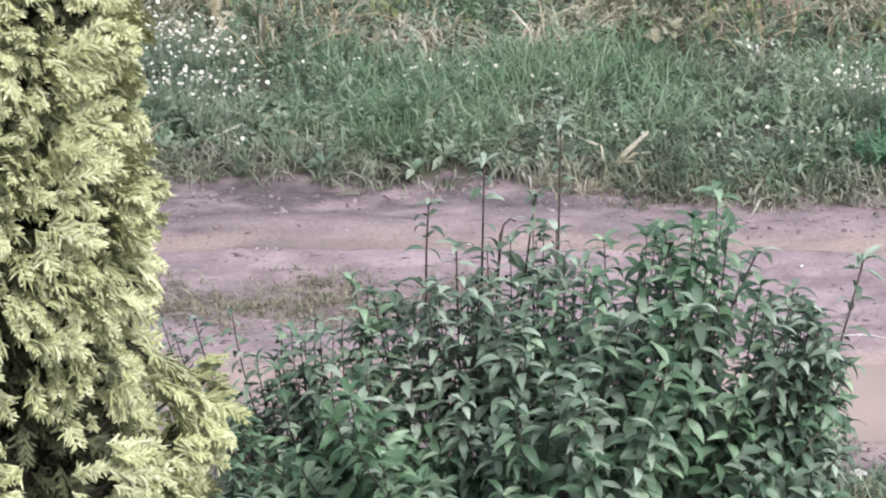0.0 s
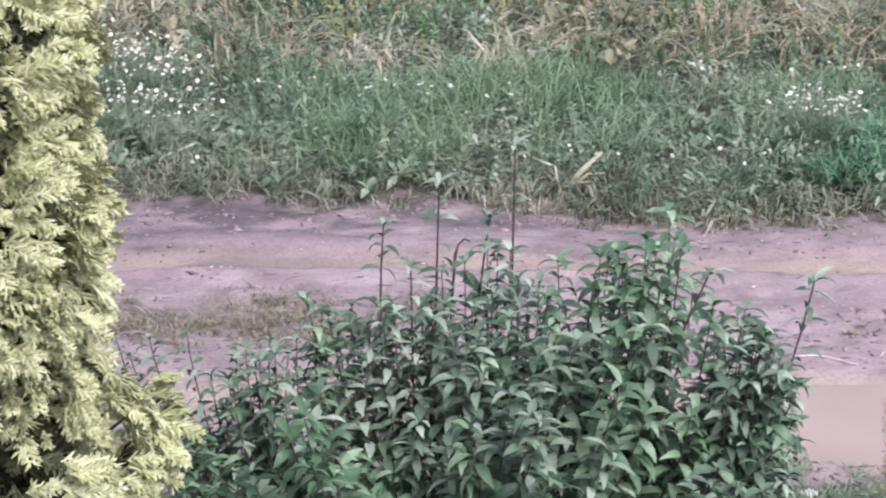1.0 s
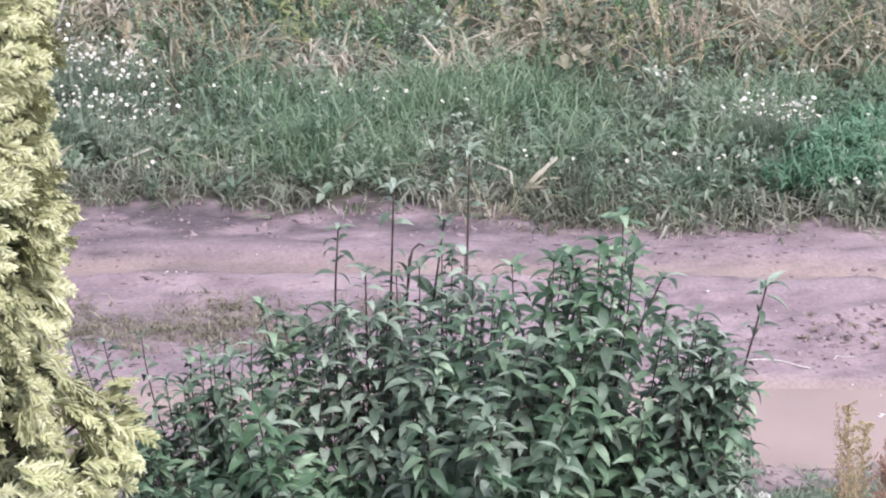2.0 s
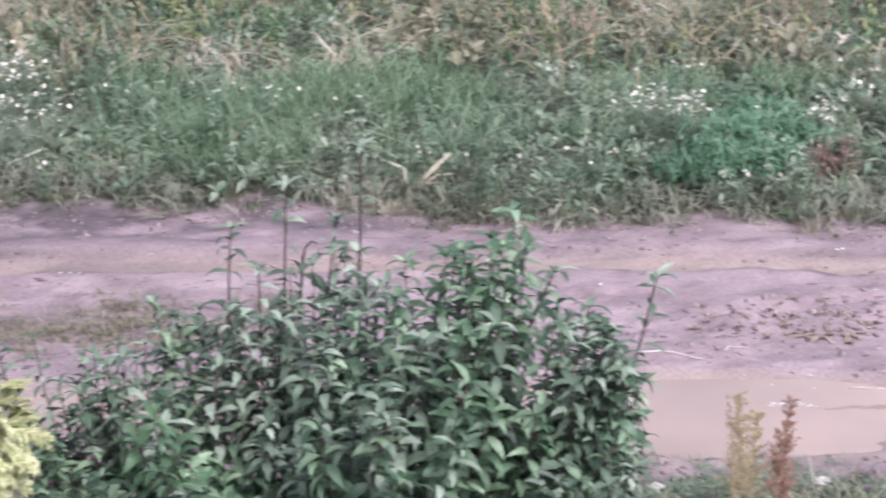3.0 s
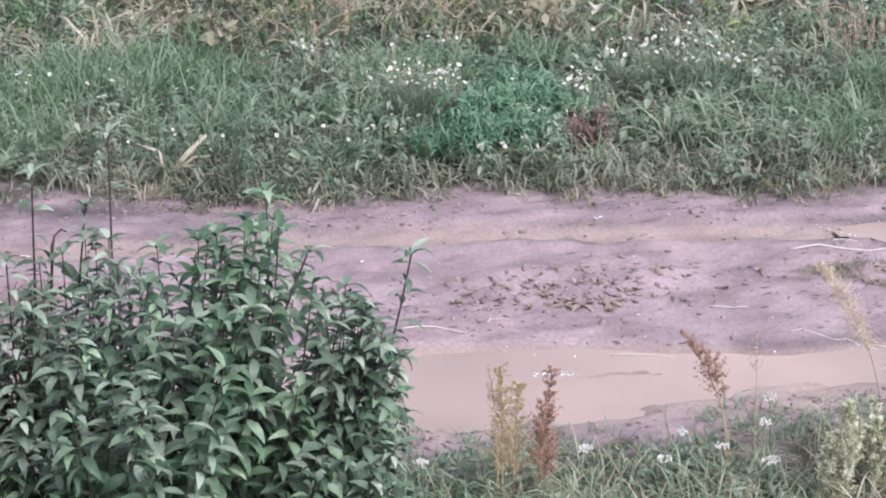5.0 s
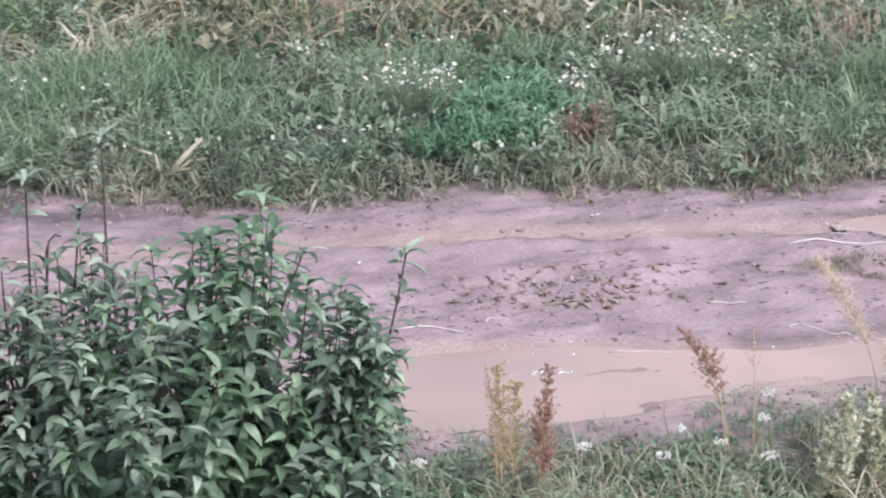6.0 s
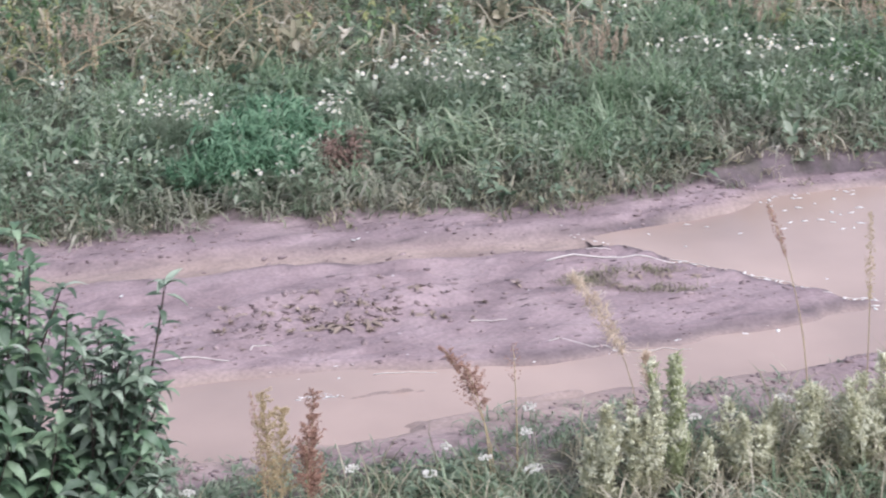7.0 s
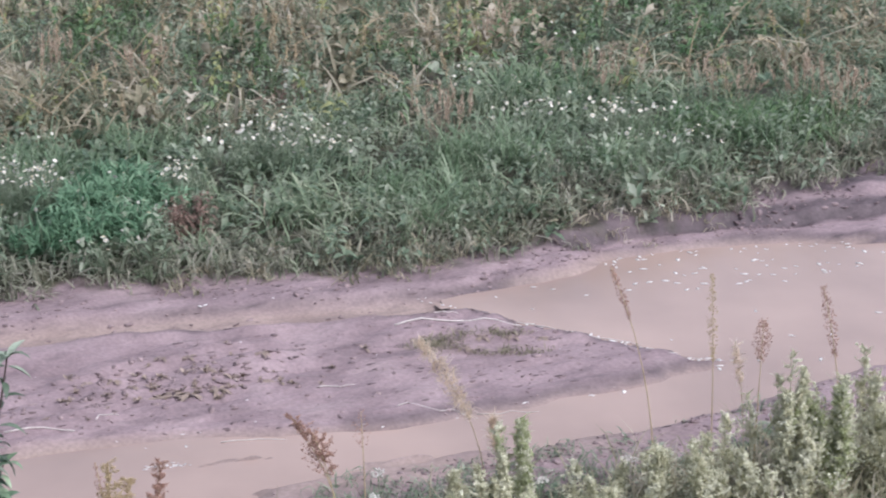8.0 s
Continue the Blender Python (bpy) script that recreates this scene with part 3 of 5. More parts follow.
def sow_meadow():
    rng = np.random.default_rng(3)
    green = [tuft(rng, 9, 0.36, 0.013, 0.6, 1.5) for _ in range(8)]
    short = [tuft(rng, 8, 0.18, 0.012, 0.95, 0.9) for _ in range(5)]
    dry = [tuft(rng, 9, 0.44, 0.02, 0.75, 1.9) for _ in range(8)]
    soft = [tuft(rng, 12, 0.36, 0.009, 0.45, 1.2) for _ in range(6)]
    herb = [rosette(rng, 7, 0.16, 0.052) for _ in range(6)]
    stems = [leafy_stem(rng, 0.3, 11, 0.09, 0.022) for _ in range(7)]

    def bank(x, y):
        return np.clip((y - far_edge(x) - 0.02) / 0.4, 0.0, 1)

    p = sown(rng, -5, 15, 10.8, 20, 17600, lambda x, y: view_fan(x, y) * bank(x, y) * (1 - 0.7 * dryness(x, y)) * thick(x, y, 91) * open_round_clumps(x, y))
    sow("meadow_grass", green, p, rng.uniform(0.45, 1.1, len(p)) * (0.85 + 0.3 * rough(p[:, 0], p[:, 1], 0.7, 2, 92)) * np.clip(0.4 + 0.6 * (p[:, 1] - far_edge(p[:, 0])), 0.4, 1), rng, GRASS_GREEN, "grey-green grass of the meadow beside the dirt road", "grass", 0.25)
    p = sown(rng, -5, 13, 10.6, 12.2, 11000, lambda x, y: view_fan(x, y) * np.clip((y - far_edge(x) + 0.08) / 0.3, 0, 1) ** 1.5 * np.clip(1.5 - (y - far_edge(x)) / 0.7, 0, 1) * np.maximum(0.35, thick(x, y, 93)))
    sow("bank_grass", short, p, rng.uniform(0.5, 1.2, len(p)), rng, BANK_BLADE, "short trodden grass along the road's far bank", "grass", 0.3)
    p = sown(rng, -5, 13, 10.5, 12.2, 3200, lambda x, y: view_fan(x, y) * np.clip((y - far_edge(x) + 0.2) / 0.3, 0, 1) ** 1.5 * np.clip(1.2 - (y - far_edge(x)) / 0.6, 0, 1) * thick(x, y, 104))
    sow("bank_straw", short, p, rng.uniform(0.35, 0.9, len(p)), rng, GRASS_DRY, "flattened dead grass on the road's far bank", "grass", 0.5)
    p = sown(rng, 6.6, 8.4, 11.9, 12.9, 500, lambda x, y: np.clip(1.2 - np.hypot((x - 7.5) / 0.8, (y - 12.35) / 0.35), 0, 1))
    sow("lush_grass", green, p, rng.uniform(0.7, 1.1, len(p)), rng, GRASS_DEEP, "lush deep green grass patch above the puddle", "grass", 0.2)
    p = sown(rng, -1.4, 7.5, 11.2, 14.2, 6800, lambda x, y: np.clip((y - far_edge(x) - 0.1) / 0.5, 0, 1) * open_round_clumps(x, y) * np.clip(np.maximum(0.6 * rough(x, y, 0.8, 2, 122), np.maximum(1.5 - 1.3 * np.hypot((x + 0.15) / 0.55, (y - 12.5) / 0.95), np.maximum(1.4 - 1.3 * np.hypot((x - 0.8) / 0.9, (y - 13.5) / 0.5), np.maximum(1.3 - 1.2 * np.hypot((x - 5.6) / 0.55, (y - 12.3) / 0.45), 1.3 - 1.2 * np.hypot((x - 6.3) / 0.4, (y - 11.9) / 0.35))))), 0, 1))
    sow("soft_grass", soft, p, rng.uniform(0.6, 1.1, len(p)) * np.clip(0.5 + 0.6 * (p[:, 1] - far_edge(p[:, 0])), 0.5, 1), rng, GRASS_LUSH, "soft bright green grass in patches of the meadow", "grass", 0.2)
    p = sown(rng, -6, 17, 11.6, 22, 28000, lambda x, y: view_fan(x, y) * np.clip(dryness(x, y), 0.03 * bank(x, y), 0.9) * np.clip(1.25 - (y - 13) / 14, 0.5, 1) * thick(x, y, 94) * np.clip(0.55 + 1.7 * clumped(x, y), 0.04, 1))
    sow("dry_grass", dry, p, rng.uniform(0.5, 1.1, len(p)) * np.clip(0.85 + 0.45 * clumped(p[:, 0], p[:, 1]), 0.5, 1.3), rng, GRASS_DRY, "straw-coloured dry grass at the meadow's back", "grass", 0.35)
    p = sown(rng, -5, 14, 10.8, 16, 8600, lambda x, y: view_fan(x, y) * np.clip((y - far_edge(x)) / 0.2, 0, 1) * np.clip(0.4 + 0.6 * rough(x, y, 0.7, 2, 95), 0, 1) * (1 - 0.6 * dryness(x, y)))
    p[:, 2] += rng.uniform(0.0, 0.1, len(p))
    sow("meadow_herbs", herb, p, rng.uniform(0.4, 1.0, len(p)), rng, HERB_LEAF, "broad-leaved green herbs among the meadow grass", "herbs", 0.4)
    p = sown(rng, -5, 15, 10.8, 20, 11600, lambda x, y: view_fan(x, y) * bank(x, y) * np.clip(0.5 + 0.9 * rough(x, y, 0.9, 2, 96), 0.05, 1) * (1 - 0.45 * dryness(x, y)) * open_round_clumps(x, y))
    sow("leafy_herbs", stems, p, rng.uniform(0.5, 1.25, len(p)), rng, HERB_LEAF, "upright leafy herbs of the meadow", "herbs", 0.3)
    # rust-brown seeding herbs in small patches
    spots = ((3.36, 11.95, 0.09), (3.3, 11.8, 0.06), (4.85, 14.3, 0.1))
    q = np.concatenate([np.stack([rng.normal(x, r, 32), rng.normal(y, r, 32)], 1) for x, y, r in spots])
    p = np.stack([q[:, 0], q[:, 1], height(q[:, 0], q[:, 1])], 1)
    sow("rusty_herbs", stems, p, rng.uniform(0.5, 0.9, len(p)), rng, RUST_LEAF, "rust-brown seeding herbs in small patches", "herbs", 0.3)
    # pale feathery grass heads above the dry grass
    heads = [join_shapes([tube(bow((0, 0, 0), (0.04, 0.02, 0.5), (0.02, 0, 0), 3), [0.002, 0.0015, 0.001], 3)] + [(v + np.array([0.03, 0.015, 0.38 + 0.02 * k]), c, n) for k in range(7) for v, c, n in [tuft(rng, 4, 0.045, 0.006, 0.5, 0.6, 0.006)]]) for _ in range(5)]
    p = sown(rng, -5, 16, 13, 20, 1500, lambda x, y: view_fan(x, y) * np.clip(dryness(x, y), 0.15, 1) * thick(x, y, 97))
    sow("grass_heads", heads, p, rng.uniform(0.6, 1.2, len(p)), rng, STRAW, "pale feathery seed heads of tall grass", "grass", 0.35)
    # rust-pink seed heads in loose patches
    spots = ((3.99, 15.13, 0.16), (5.35, 12.7, 0.16), (7.44, 12.8, 0.2), (8.02, 12.5, 0.14), (8.2, 12.25, 0.16), (6.65, 15.0, 0.25), (6.9, 13.4, 0.25), (3.4, 15.6, 0.2), (2.2, 14.4, 0.15))
    q = np.concatenate([np.stack([rng.normal(x, r * 0.6, 28), rng.normal(y, r * 0.5, 28)], 1) for x, y, r in spots])
    p = np.column_stack([q, height(q[:, 0], q[:, 1])])
    sow("rust_grass_heads", heads, p, rng.uniform(0.6, 1.0, len(p)), rng, RUST_HEAD, "rust-pink feathery seed heads in loose patches", "grass", 0.3)
    # withered and yellowing broad leaves among the dry grass
    p = sown(rng, -5, 15, 13.4, 19, 3000, lambda x, y: view_fan(x, y) * dryness(x, y) * np.clip(-0.1 - 2.0 * clumped(x, y), 0, 1))
    sow("dark_herbs", stems, p, rng.uniform(0.8, 1.5, len(p)), rng, GRASS_DEEP, "dark green leafy herbs in the hollows of dry grass", "herbs", 0.35)
    p = sown(rng, -5, 15, 12.8, 19, 3200, lambda x, y: view_fan(x, y) * np.clip(dryness(x, y), 0, 1) * np.clip(0.3 + 1.5 * rough(x, y, 0.6, 2, 124), 0, 1))
    p[:, 2] += rng.uniform(0.05, 0.3, len(p))
    sow("withered_herbs", herb, p, rng.uniform(0.5, 1.1, len(p)), rng, GRASS_DRY, "withered pale broad leaves among dry grass", "herbs", 0.6)
    p = sown(rng, -5, 15, 12.9, 19, 1300, lambda x, y: view_fan(x, y) * np.clip(dryness(x, y), 0.1, 1) * np.clip(-0.1 + 2.0 * rough(x, y, 0.7, 2, 125), 0, 1))
    p[:, 2] += rng.uniform(0.0, 0.2, len(p))
    sow("yellowing_herbs", stems, p, rng.uniform(0.8, 1.5, len(p)), rng, YELLOW_HERB, "yellowing leafy herbs at the meadow's back", "herbs", 0.4)
    # long dead stalks lying over in the grass
    n = 70
    x, y = rng.uniform(-3, 10.5, n), rng.uniform(13.6, 16.8, n)
    for k in range(n):
        a, long, low = rng.uniform(-0.9, 0.9) + math.pi * rng.integers(0, 2), rng.uniform(0.3, 0.7), rng.uniform(0.12, 0.3)
        z = float(height(x[k], y[k]))
        end = np.array([math.cos(a) * long, math.sin(a) * long * 0.7, low + rng.uniform(-0.05, 0.28)])
        line = bow((0, 0, 0), end, (0, 0, 0.08), 5)
        ob = part("dead_stalk", raw_mesh("dead_stalk", *tube(line, np.linspace(0.005, 0.0025, 5), 4)), STRAW)
        ob.location = (x[k], y[k], z - 0.01)
        tagged(ob, "long bleached dead stalk leaning in the meadow grass", "stalk", "dead stalks in the meadow")
    # thinner growth past the part that faces the house
    p = sown(rng, -22, 30, -12, 34, 16000, lambda x, y: np.where((y > far_edge(x)) | (y < near_edge(x) - 0.4), 1 - view_fan(x, y) * (y > 5.4), 0.0) * (np.hypot(x, y) > 1.2))
    sow("outer_grass", green, p, rng.uniform(0.6, 1.3, len(p)), rng, GRASS_GREEN, "green grass on both sides of the road", "grass")


sow_meadow()


# ---- the golden thuja ----
def thuja_spray(rng, long=0.13):
    """A flat, fan-like spray of scale-leaf branchlets along y, its tip drooping."""
    v, f = [], []

    def twig(p, way, length, wide):
        side = np.array([way[1], -way[0], 0])
        up = np.array([0, 0, wide * 0.5])
        q = np.array([p[0], p[1], 0])
        n = len(v)
        bend, lift = rng.uniform(-0.15, 0.15), rng.normal(0, 0.28)
        for s, w in ((0, 0.7), (0.55, 1.0), (1, 0)):
            c = q + way * length * s + side * bend * length * s * s
            drop = -1.6 * (c[1] ** 2 + 0.6 * c[0] ** 2) + rng.normal(0, 0.0015) + lift * length * s
            c = np.array([c[0], c[1], drop])
            v.extend([c] if s == 1 else [c - side * wide * w / 2, c + up, c + side * wide * w / 2])
        f.extend([(n, n + 1, n + 4, n + 3), (n + 1, n + 2, n + 5, n + 4), (n + 3, n + 4, n + 6), (n + 4, n + 5, n + 6)])

    twig((0, 0), np.array([0, 1, 0]), long, 0.013)
    for k in range(6):
        s = 0.06 + 0.145 * k
        for sign in (-1, 1):
            a = rng.uniform(0.45, 0.8)
            way = np.array([sign * math.sin(a), math.cos(a), 0])
            length = long * (0.56 - 0.4 * s) * rng.uniform(0.75, 1.25)
            twig((0, long * s), way, length, 0.0118)
            for b, u in ((a - 0.5, 0.3), (a + 0.45, 0.5)):
                twig((sign * math.sin(a) * length * u, long * s + math.cos(a) * length * u), np.array([sign * math.sin(b), math.cos(b), 0]), length * rng.uniform(0.35, 0.6), 0.0102)
    return shape_of(v, f)


def thuja(x, y):
    """A columnar golden thuja: trunk, limbs, and a crown of plumes made of flat sprays."""
    rng = np.random.default_rng(11)
    tree = tagged(new("thuja_tree"), "columnar golden-yellow thuja with feathery flat sprays", "tree")
    tree.location = (x, y, float(height(x, y)))
    pts = bow((0, 0, -0.05), (0.03, 0, 3.9), (0.05, 0.04, 0), 9)
    trunk = part("trunk", raw_mesh("trunk", *tube(pts, np.linspace(0.07, 0.008, 9), 8)), BARK, tree)
    shapes = [thuja_spray(rng, rng.uniform(0.105, 0.145)) for _ in range(6)]
    picks, turns, places = [], [], []
    inner, older = [[], [], []], [[], [], []]
    plumes = 450
    # gaps in the crown: degrees round the trunk, height, half width, half height
    gaps = ((-55, 1.99, 6, 0.1), (-74, 1.24, 20, 0.125), (-62, 1.66, 6, 0.06), (-48, 1.08, 10, 0.07), (-30, 1.0, 10, 0.08), (-20, 1.45, 8, 0.06), (-52, 0.8, 12, 0.1), (-35, 0.55, 14, 0.12))
    for k in range(plumes):
        z = 0.25 + 3.75 * ((k + rng.uniform(0, 1)) / plumes) ** 1.05
        a = k * 2.39996 + rng.normal(0, 0.25)
        wide = float(np.interp(z, [0.2, 0.84, 1.0, 1.08, 1.18, 1.34, 1.55, 1.78, 2.0, 2.4, 3.4, 4.05], [0.62, 0.75, 0.79, 0.7, 0.5, 0.48, 0.58, 0.6, 0.57, 0.55, 0.32, 0.06]))
        wide *= rng.uniform(0.84, 1.03)
        turn = (math.degrees(a) + 180) % 360 - 180
        if any(math.hypot((turn - g) / w, (z - h) / t) < 1 for g, h, w, t in gaps):
            continue
        out = np.array([math.cos(a), math.sin(a), 0])
        end = out * wide + np.array([0, 0, z])
        root = out * 0.03 + np.array([0, 0, max(0.1, z - 0.35 * wide - 0.1)])
        limb = bow(root, end - out * 0.06, (0, 0, -0.05), 5)
        part("limb", raw_mesh("limb", *tube(limb, np.linspace(0.012, 0.004, 5), 4)), BARK, trunk)
        # the plume: sprays that share one heading and fan out from its shoot
        side = np.array([-out[1], out[0], 0])
        head = out + side * rng.normal(0, 0.3) + np.array([0, 0, rng.uniform(-0.75, 0.55)])
        head = head / np.linalg.norm(head)
        face = side * rng.choice([-1, 1]) * rng.uniform(0.2, 1.0) + np.array([0, 0, 0.6]) + out * 0.4
        for j in range(20):
            back = min(0.2, abs(rng.normal(0, 0.075)))
            c = end - head * back - out * 0.07 + side * rng.normal(0, 0.045) + np.array([0, 0, rng.normal(0, 0.05)])
            way = head + side * rng.normal(0, 0.3) + np.array([0, 0, rng.normal(-0.05, 0.28)])
            # older sprays; their greater share low down stands in for shade there
            to = older if back > 0.14 or rng.uniform() < np.interp(z, [0.8, 1.3], [0.6, 0.08]) else (picks, turns, places)
            to[0].append(rng.integers(0, 6))
            to[1].append(axes(way, face + rng.normal(0, 0.25, 3)) * rng.uniform(0.6, 1.05))
            to[2].append(c)
        # inner sprays along the limb, the hollows' shade in their colour
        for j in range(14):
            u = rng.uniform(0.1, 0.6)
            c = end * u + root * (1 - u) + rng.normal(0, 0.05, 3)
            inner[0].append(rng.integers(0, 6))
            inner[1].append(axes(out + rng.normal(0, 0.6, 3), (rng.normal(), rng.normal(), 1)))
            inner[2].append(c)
    part("crown", strewn("crown", shapes, np.array(picks), np.array(turns), np.array(places)), THUJA_LEAF, tree, "golden-yellow feathery sprays")["kind"] = "stuff"
    part("older_sprays", strewn("older_sprays", shapes, *[np.array(q) for q in older]), THUJA_MID, tree, "greener older sprays, low down also standing for shade")["kind"] = "stuff"
    part("inner_sprays", strewn("inner_sprays", shapes, *[np.array(q) for q in inner]), THUJA_INNER_SHADE, tree, "brown-green inner sprays, darkened to stand for shade in the crown")["kind"] = "stuff"
    return tree


thuja(-1.46, 6.32)


# ---- the broad-leaved bush ----
def bush_leaf(rng, long=0.11, wide=0.04):
    """A pointed leaf along y, folded at the midrib, arching over so that its tip hangs."""
    v, f = [], []
    droop, fold, twist = rng.uniform(0.7, 1.9), rng.uniform(0.15, 0.45), rng.normal(0, 0.25)
    y = z = last = 0.0
    for s, w in ((0, 0.1), (0.14, 0.6), (0.34, 1.0), (0.56, 0.95), (0.8, 0.5), (1.0, 0.03)):
        a = droop * (last + s) / 2 - 0.3
        y, z = y + long * (s - last) * math.cos(a), z - long * (s - last) * math.sin(a)
        last = s
        h = wide * w / 2
        t = twist * s
        v += [(-h, y, z + h * (fold + t)), (0, y, z), (h, y, z + h * (fold - t))]
    for i in range(5):
        f += [(3 * i, 3 * i + 1, 3 * i + 4, 3 * i + 3), (3 * i + 1, 3 * i + 2, 3 * i + 5, 3 * i + 4)]
    return shape_of(v, f)


def leafed_cane(rng, root, tip, lean, first, got, long=0.115, step=0.05, stem=0, bare=None, crest=4):
    """The line of a cane, and into got the shape, turn and place of each of its leaves, in crossed pairs under a crest."""
    line = bow(root, tip, lean, 9)
    length = np.linalg.norm(np.diff(line, axis=0), axis=1).sum()
    s, k = first, rng.uniform(0, 3)
    while s < 0.99:
        i = min(7, int(s * 8))
        p = line[i] + (line[i + 1] - line[i]) * (s * 8 - i)
        way = line[i + 1] - line[i]
        way = way / np.linalg.norm(way)
        t = axes(way, (0.3, -0.2, 0.1))
        thin = 0.8 if bare and bare[0] < s < bare[1] else 0.1
        for half in (0, math.pi):
            if rng.uniform() < thin:
                continue
            a = k + half
            out = t[:, 0] * math.cos(a) + t[:, 2] * math.sin(a)
            push = out + way * rng.uniform(-0.1, 0.55) + np.array([0, -0.05, rng.normal(-0.08, 0.2)])
            size = long / 0.11 * rng.uniform(0.65, 1.15) * (1.0 if s < 0.8 else 1.3 - 0.55 * (s - 0.2) / 0.8)
            got.append((rng.integers(0, 8), axes(push, np.array([0, -0.1, 0.9]) + 0.3 * way + rng.normal(0, 0.3, 3)) * size, p + out * 0.004, stem))
        k += math.pi / 2 + rng.normal(0, 0.2)
        s += step * rng.uniform(0.8, 1.25) / length
    way = line[-1] - line[-2]
    way = way / np.linalg.norm(way)
    for j in range(crest):
        a = k + 2 * math.pi * j / crest + rng.normal(0, 0.25)
        side = np.array([math.cos(a), math.sin(a), 0])
        got.append((rng.integers(0, 8), axes(way * rng.uniform(0.25, 0.9) + side, way - 0.2 * side) * long / 0.11 * rng.uniform(0.55, 0.95), line[-1], stem))
    return line


def bush():
    rng = np.random.default_rng(23)
    shrub = tagged(new("shrub"), "dense green broad-leaved shrub with upright dark canes", "shrub")
    shrub.location = (0.3, 7.25, float(height(0.3, 7.25)))
    base = np.array(shrub.location)
    shapes = [bush_leaf(rng, 0.116, rng.uniform(0.028, 0.041)) for _ in range(8)]
    old, young, greyed, stems = [], [], [], []

    def cane(tip, root=None, lean=(0, 0, 0), first=0.3, thick=0.008, to=None, long=0.12, step=0.042, bare=None, crest=4, end=0.0022):
        root = root or (tip[0] * 0.35 + 0.2 + rng.normal(0, 0.12), 7.25 + (tip[1] - 7.25) * 0.3 + rng.normal(0, 0.08), 0.03)
        line = leafed_cane(rng, root, tip, lean, first, old if to is None else to, long, step, len(stems), bare, crest)
        stems.append(part("stem", raw_mesh("stem", *tube(line - base, np.linspace(thick, end, 9), 5)), BARK, shrub))

    def tall(tip, root, lean=(0, 0, 0), low=0.62, **more):
        """A thick dark cane, bare between the mass and its crest."""
        cane(tip, root, lean, first=0.4, thick=0.008, end=0.0034, long=0.11, step=0.05, bare=(low, 0.9), crest=6, to=greyed, **more)

    # the tall canes that stand out of the mass
    tall((0.12, 7.72, 1.44), (0.08, 7.65, 0))
    tall((0.41, 7.80, 1.56), (0.38, 7.65, 0), low=0.7)
    tall((-0.09, 7.62, 1.31), (0.0, 7.5, 0), (-0.05, 0, 0))
    tall((0.31, 7.70, 1.31), (0.14, 7.6, 0), (0.0, 0, 0), low=0.7)
    tall((0.01, 7.50, 1.19), (0.03, 7.4, 0), low=0.68)
    tall((1.06, 7.10, 1.3), (0.62, 7.1, 0.1), (0.03, 0, 0.1), low=0.8)
    tall((1.40, 6.92, 1.34), (0.95, 6.95, 0), (0.05, 0, -0.04), low=0.93)
    # a dead cane whose tip is bent over
    hook = np.concatenate([bow((0.12, 7.6, 0.3), (0.18, 7.68, 1.17), (0, 0, 0), 6), [(0.19, 7.68, 1.21), (0.215, 7.68, 1.235), (0.235, 7.68, 1.225)]])
    stems.append(part("stem", raw_mesh("stem", *tube(hook - base, [0.0045] * 5 + [0.007, 0.0045, 0.0045, 0.004], 6)), BARK, shrub))
    # bright young shoots
    for x, y, z in ((0.9, 7.15, 1.24), (0.72, 7.25, 1.3), (0.82, 7.12, 1.2), (0.86, 7.2, 1.34), (0.78, 7.2, 1.28), (0.94, 7.1, 1.16), (0.66, 7.2, 1.2), (0.84, 7.05, 1.1), (0.75, 7.0, 1.08)):
        cane((x, y, z), (x * 0.6 + 0.15, 7.15, 0), first=0.55, to=young, step=0.035)
    for x, y, z in ((-0.42, 6.76, 0.86), (-0.36, 6.72, 0.95), (-0.29, 6.74, 0.84)):
        cane((x, y, z), (-0.2, 7.0, 0), first=0.45, to=young, step=0.04)
    # other canes at the crown's edge
    for tip, root in (((0.96, 7.10, 1.4), (0.75, 7.1, 0)), ((0.74, 7.10, 1.38), (0.86, 7.1, 0)), ((0.94, 7.30, 1.47), (0.85, 7.2, 0)), ((1.05, 6.90, 1.26), (0.8, 6.95, 0)), ((1.24, 6.92, 1.14), (0.85, 6.95, 0)), ((-0.38, 7.50, 1.06), (-0.25, 7.4, 0)), ((-0.3, 7.5, 1.0), (-0.2, 7.4, 0)), ((0.68, 7.15, 1.35), (0.55, 7.2, 0)), ((0.86, 7.3, 1.36), (0.7, 7.2, 0)), ((0.97, 7.35, 1.34), (0.7, 7.3, 0)), ((0.55, 7.4, 1.24), (0.5, 7.3, 0)), ((1.18, 7.05, 1.12), (0.8, 7.0, 0)), ((1.34, 6.85, 0.84), (0.9, 6.9, 0)), ((1.3, 6.8, 0.98), (0.85, 6.9, 0)), ((1.36, 6.9, 0.95), (0.9, 6.9, 0))):
        cane(tip, root, (0.03, 0, 0), first=0.5, thick=0.006)
    # leafy canes round the tall ones
    for k in range(34):
        x = rng.uniform(-0.28, 0.6)
        y = rng.uniform(7.35, 7.75)
        z = float(np.interp(x, [-0.28, -0.1, 0.1, 0.3, 0.6], [0.95, 1.12, 1.12, 1.2, 1.24])) * rng.uniform(0.82, 1.0)
        cane((x, y, z), (x * 0.8 + 0.06, y - 0.05, 0), first=0.5, thick=0.004, long=0.108, step=0.046, to=greyed)
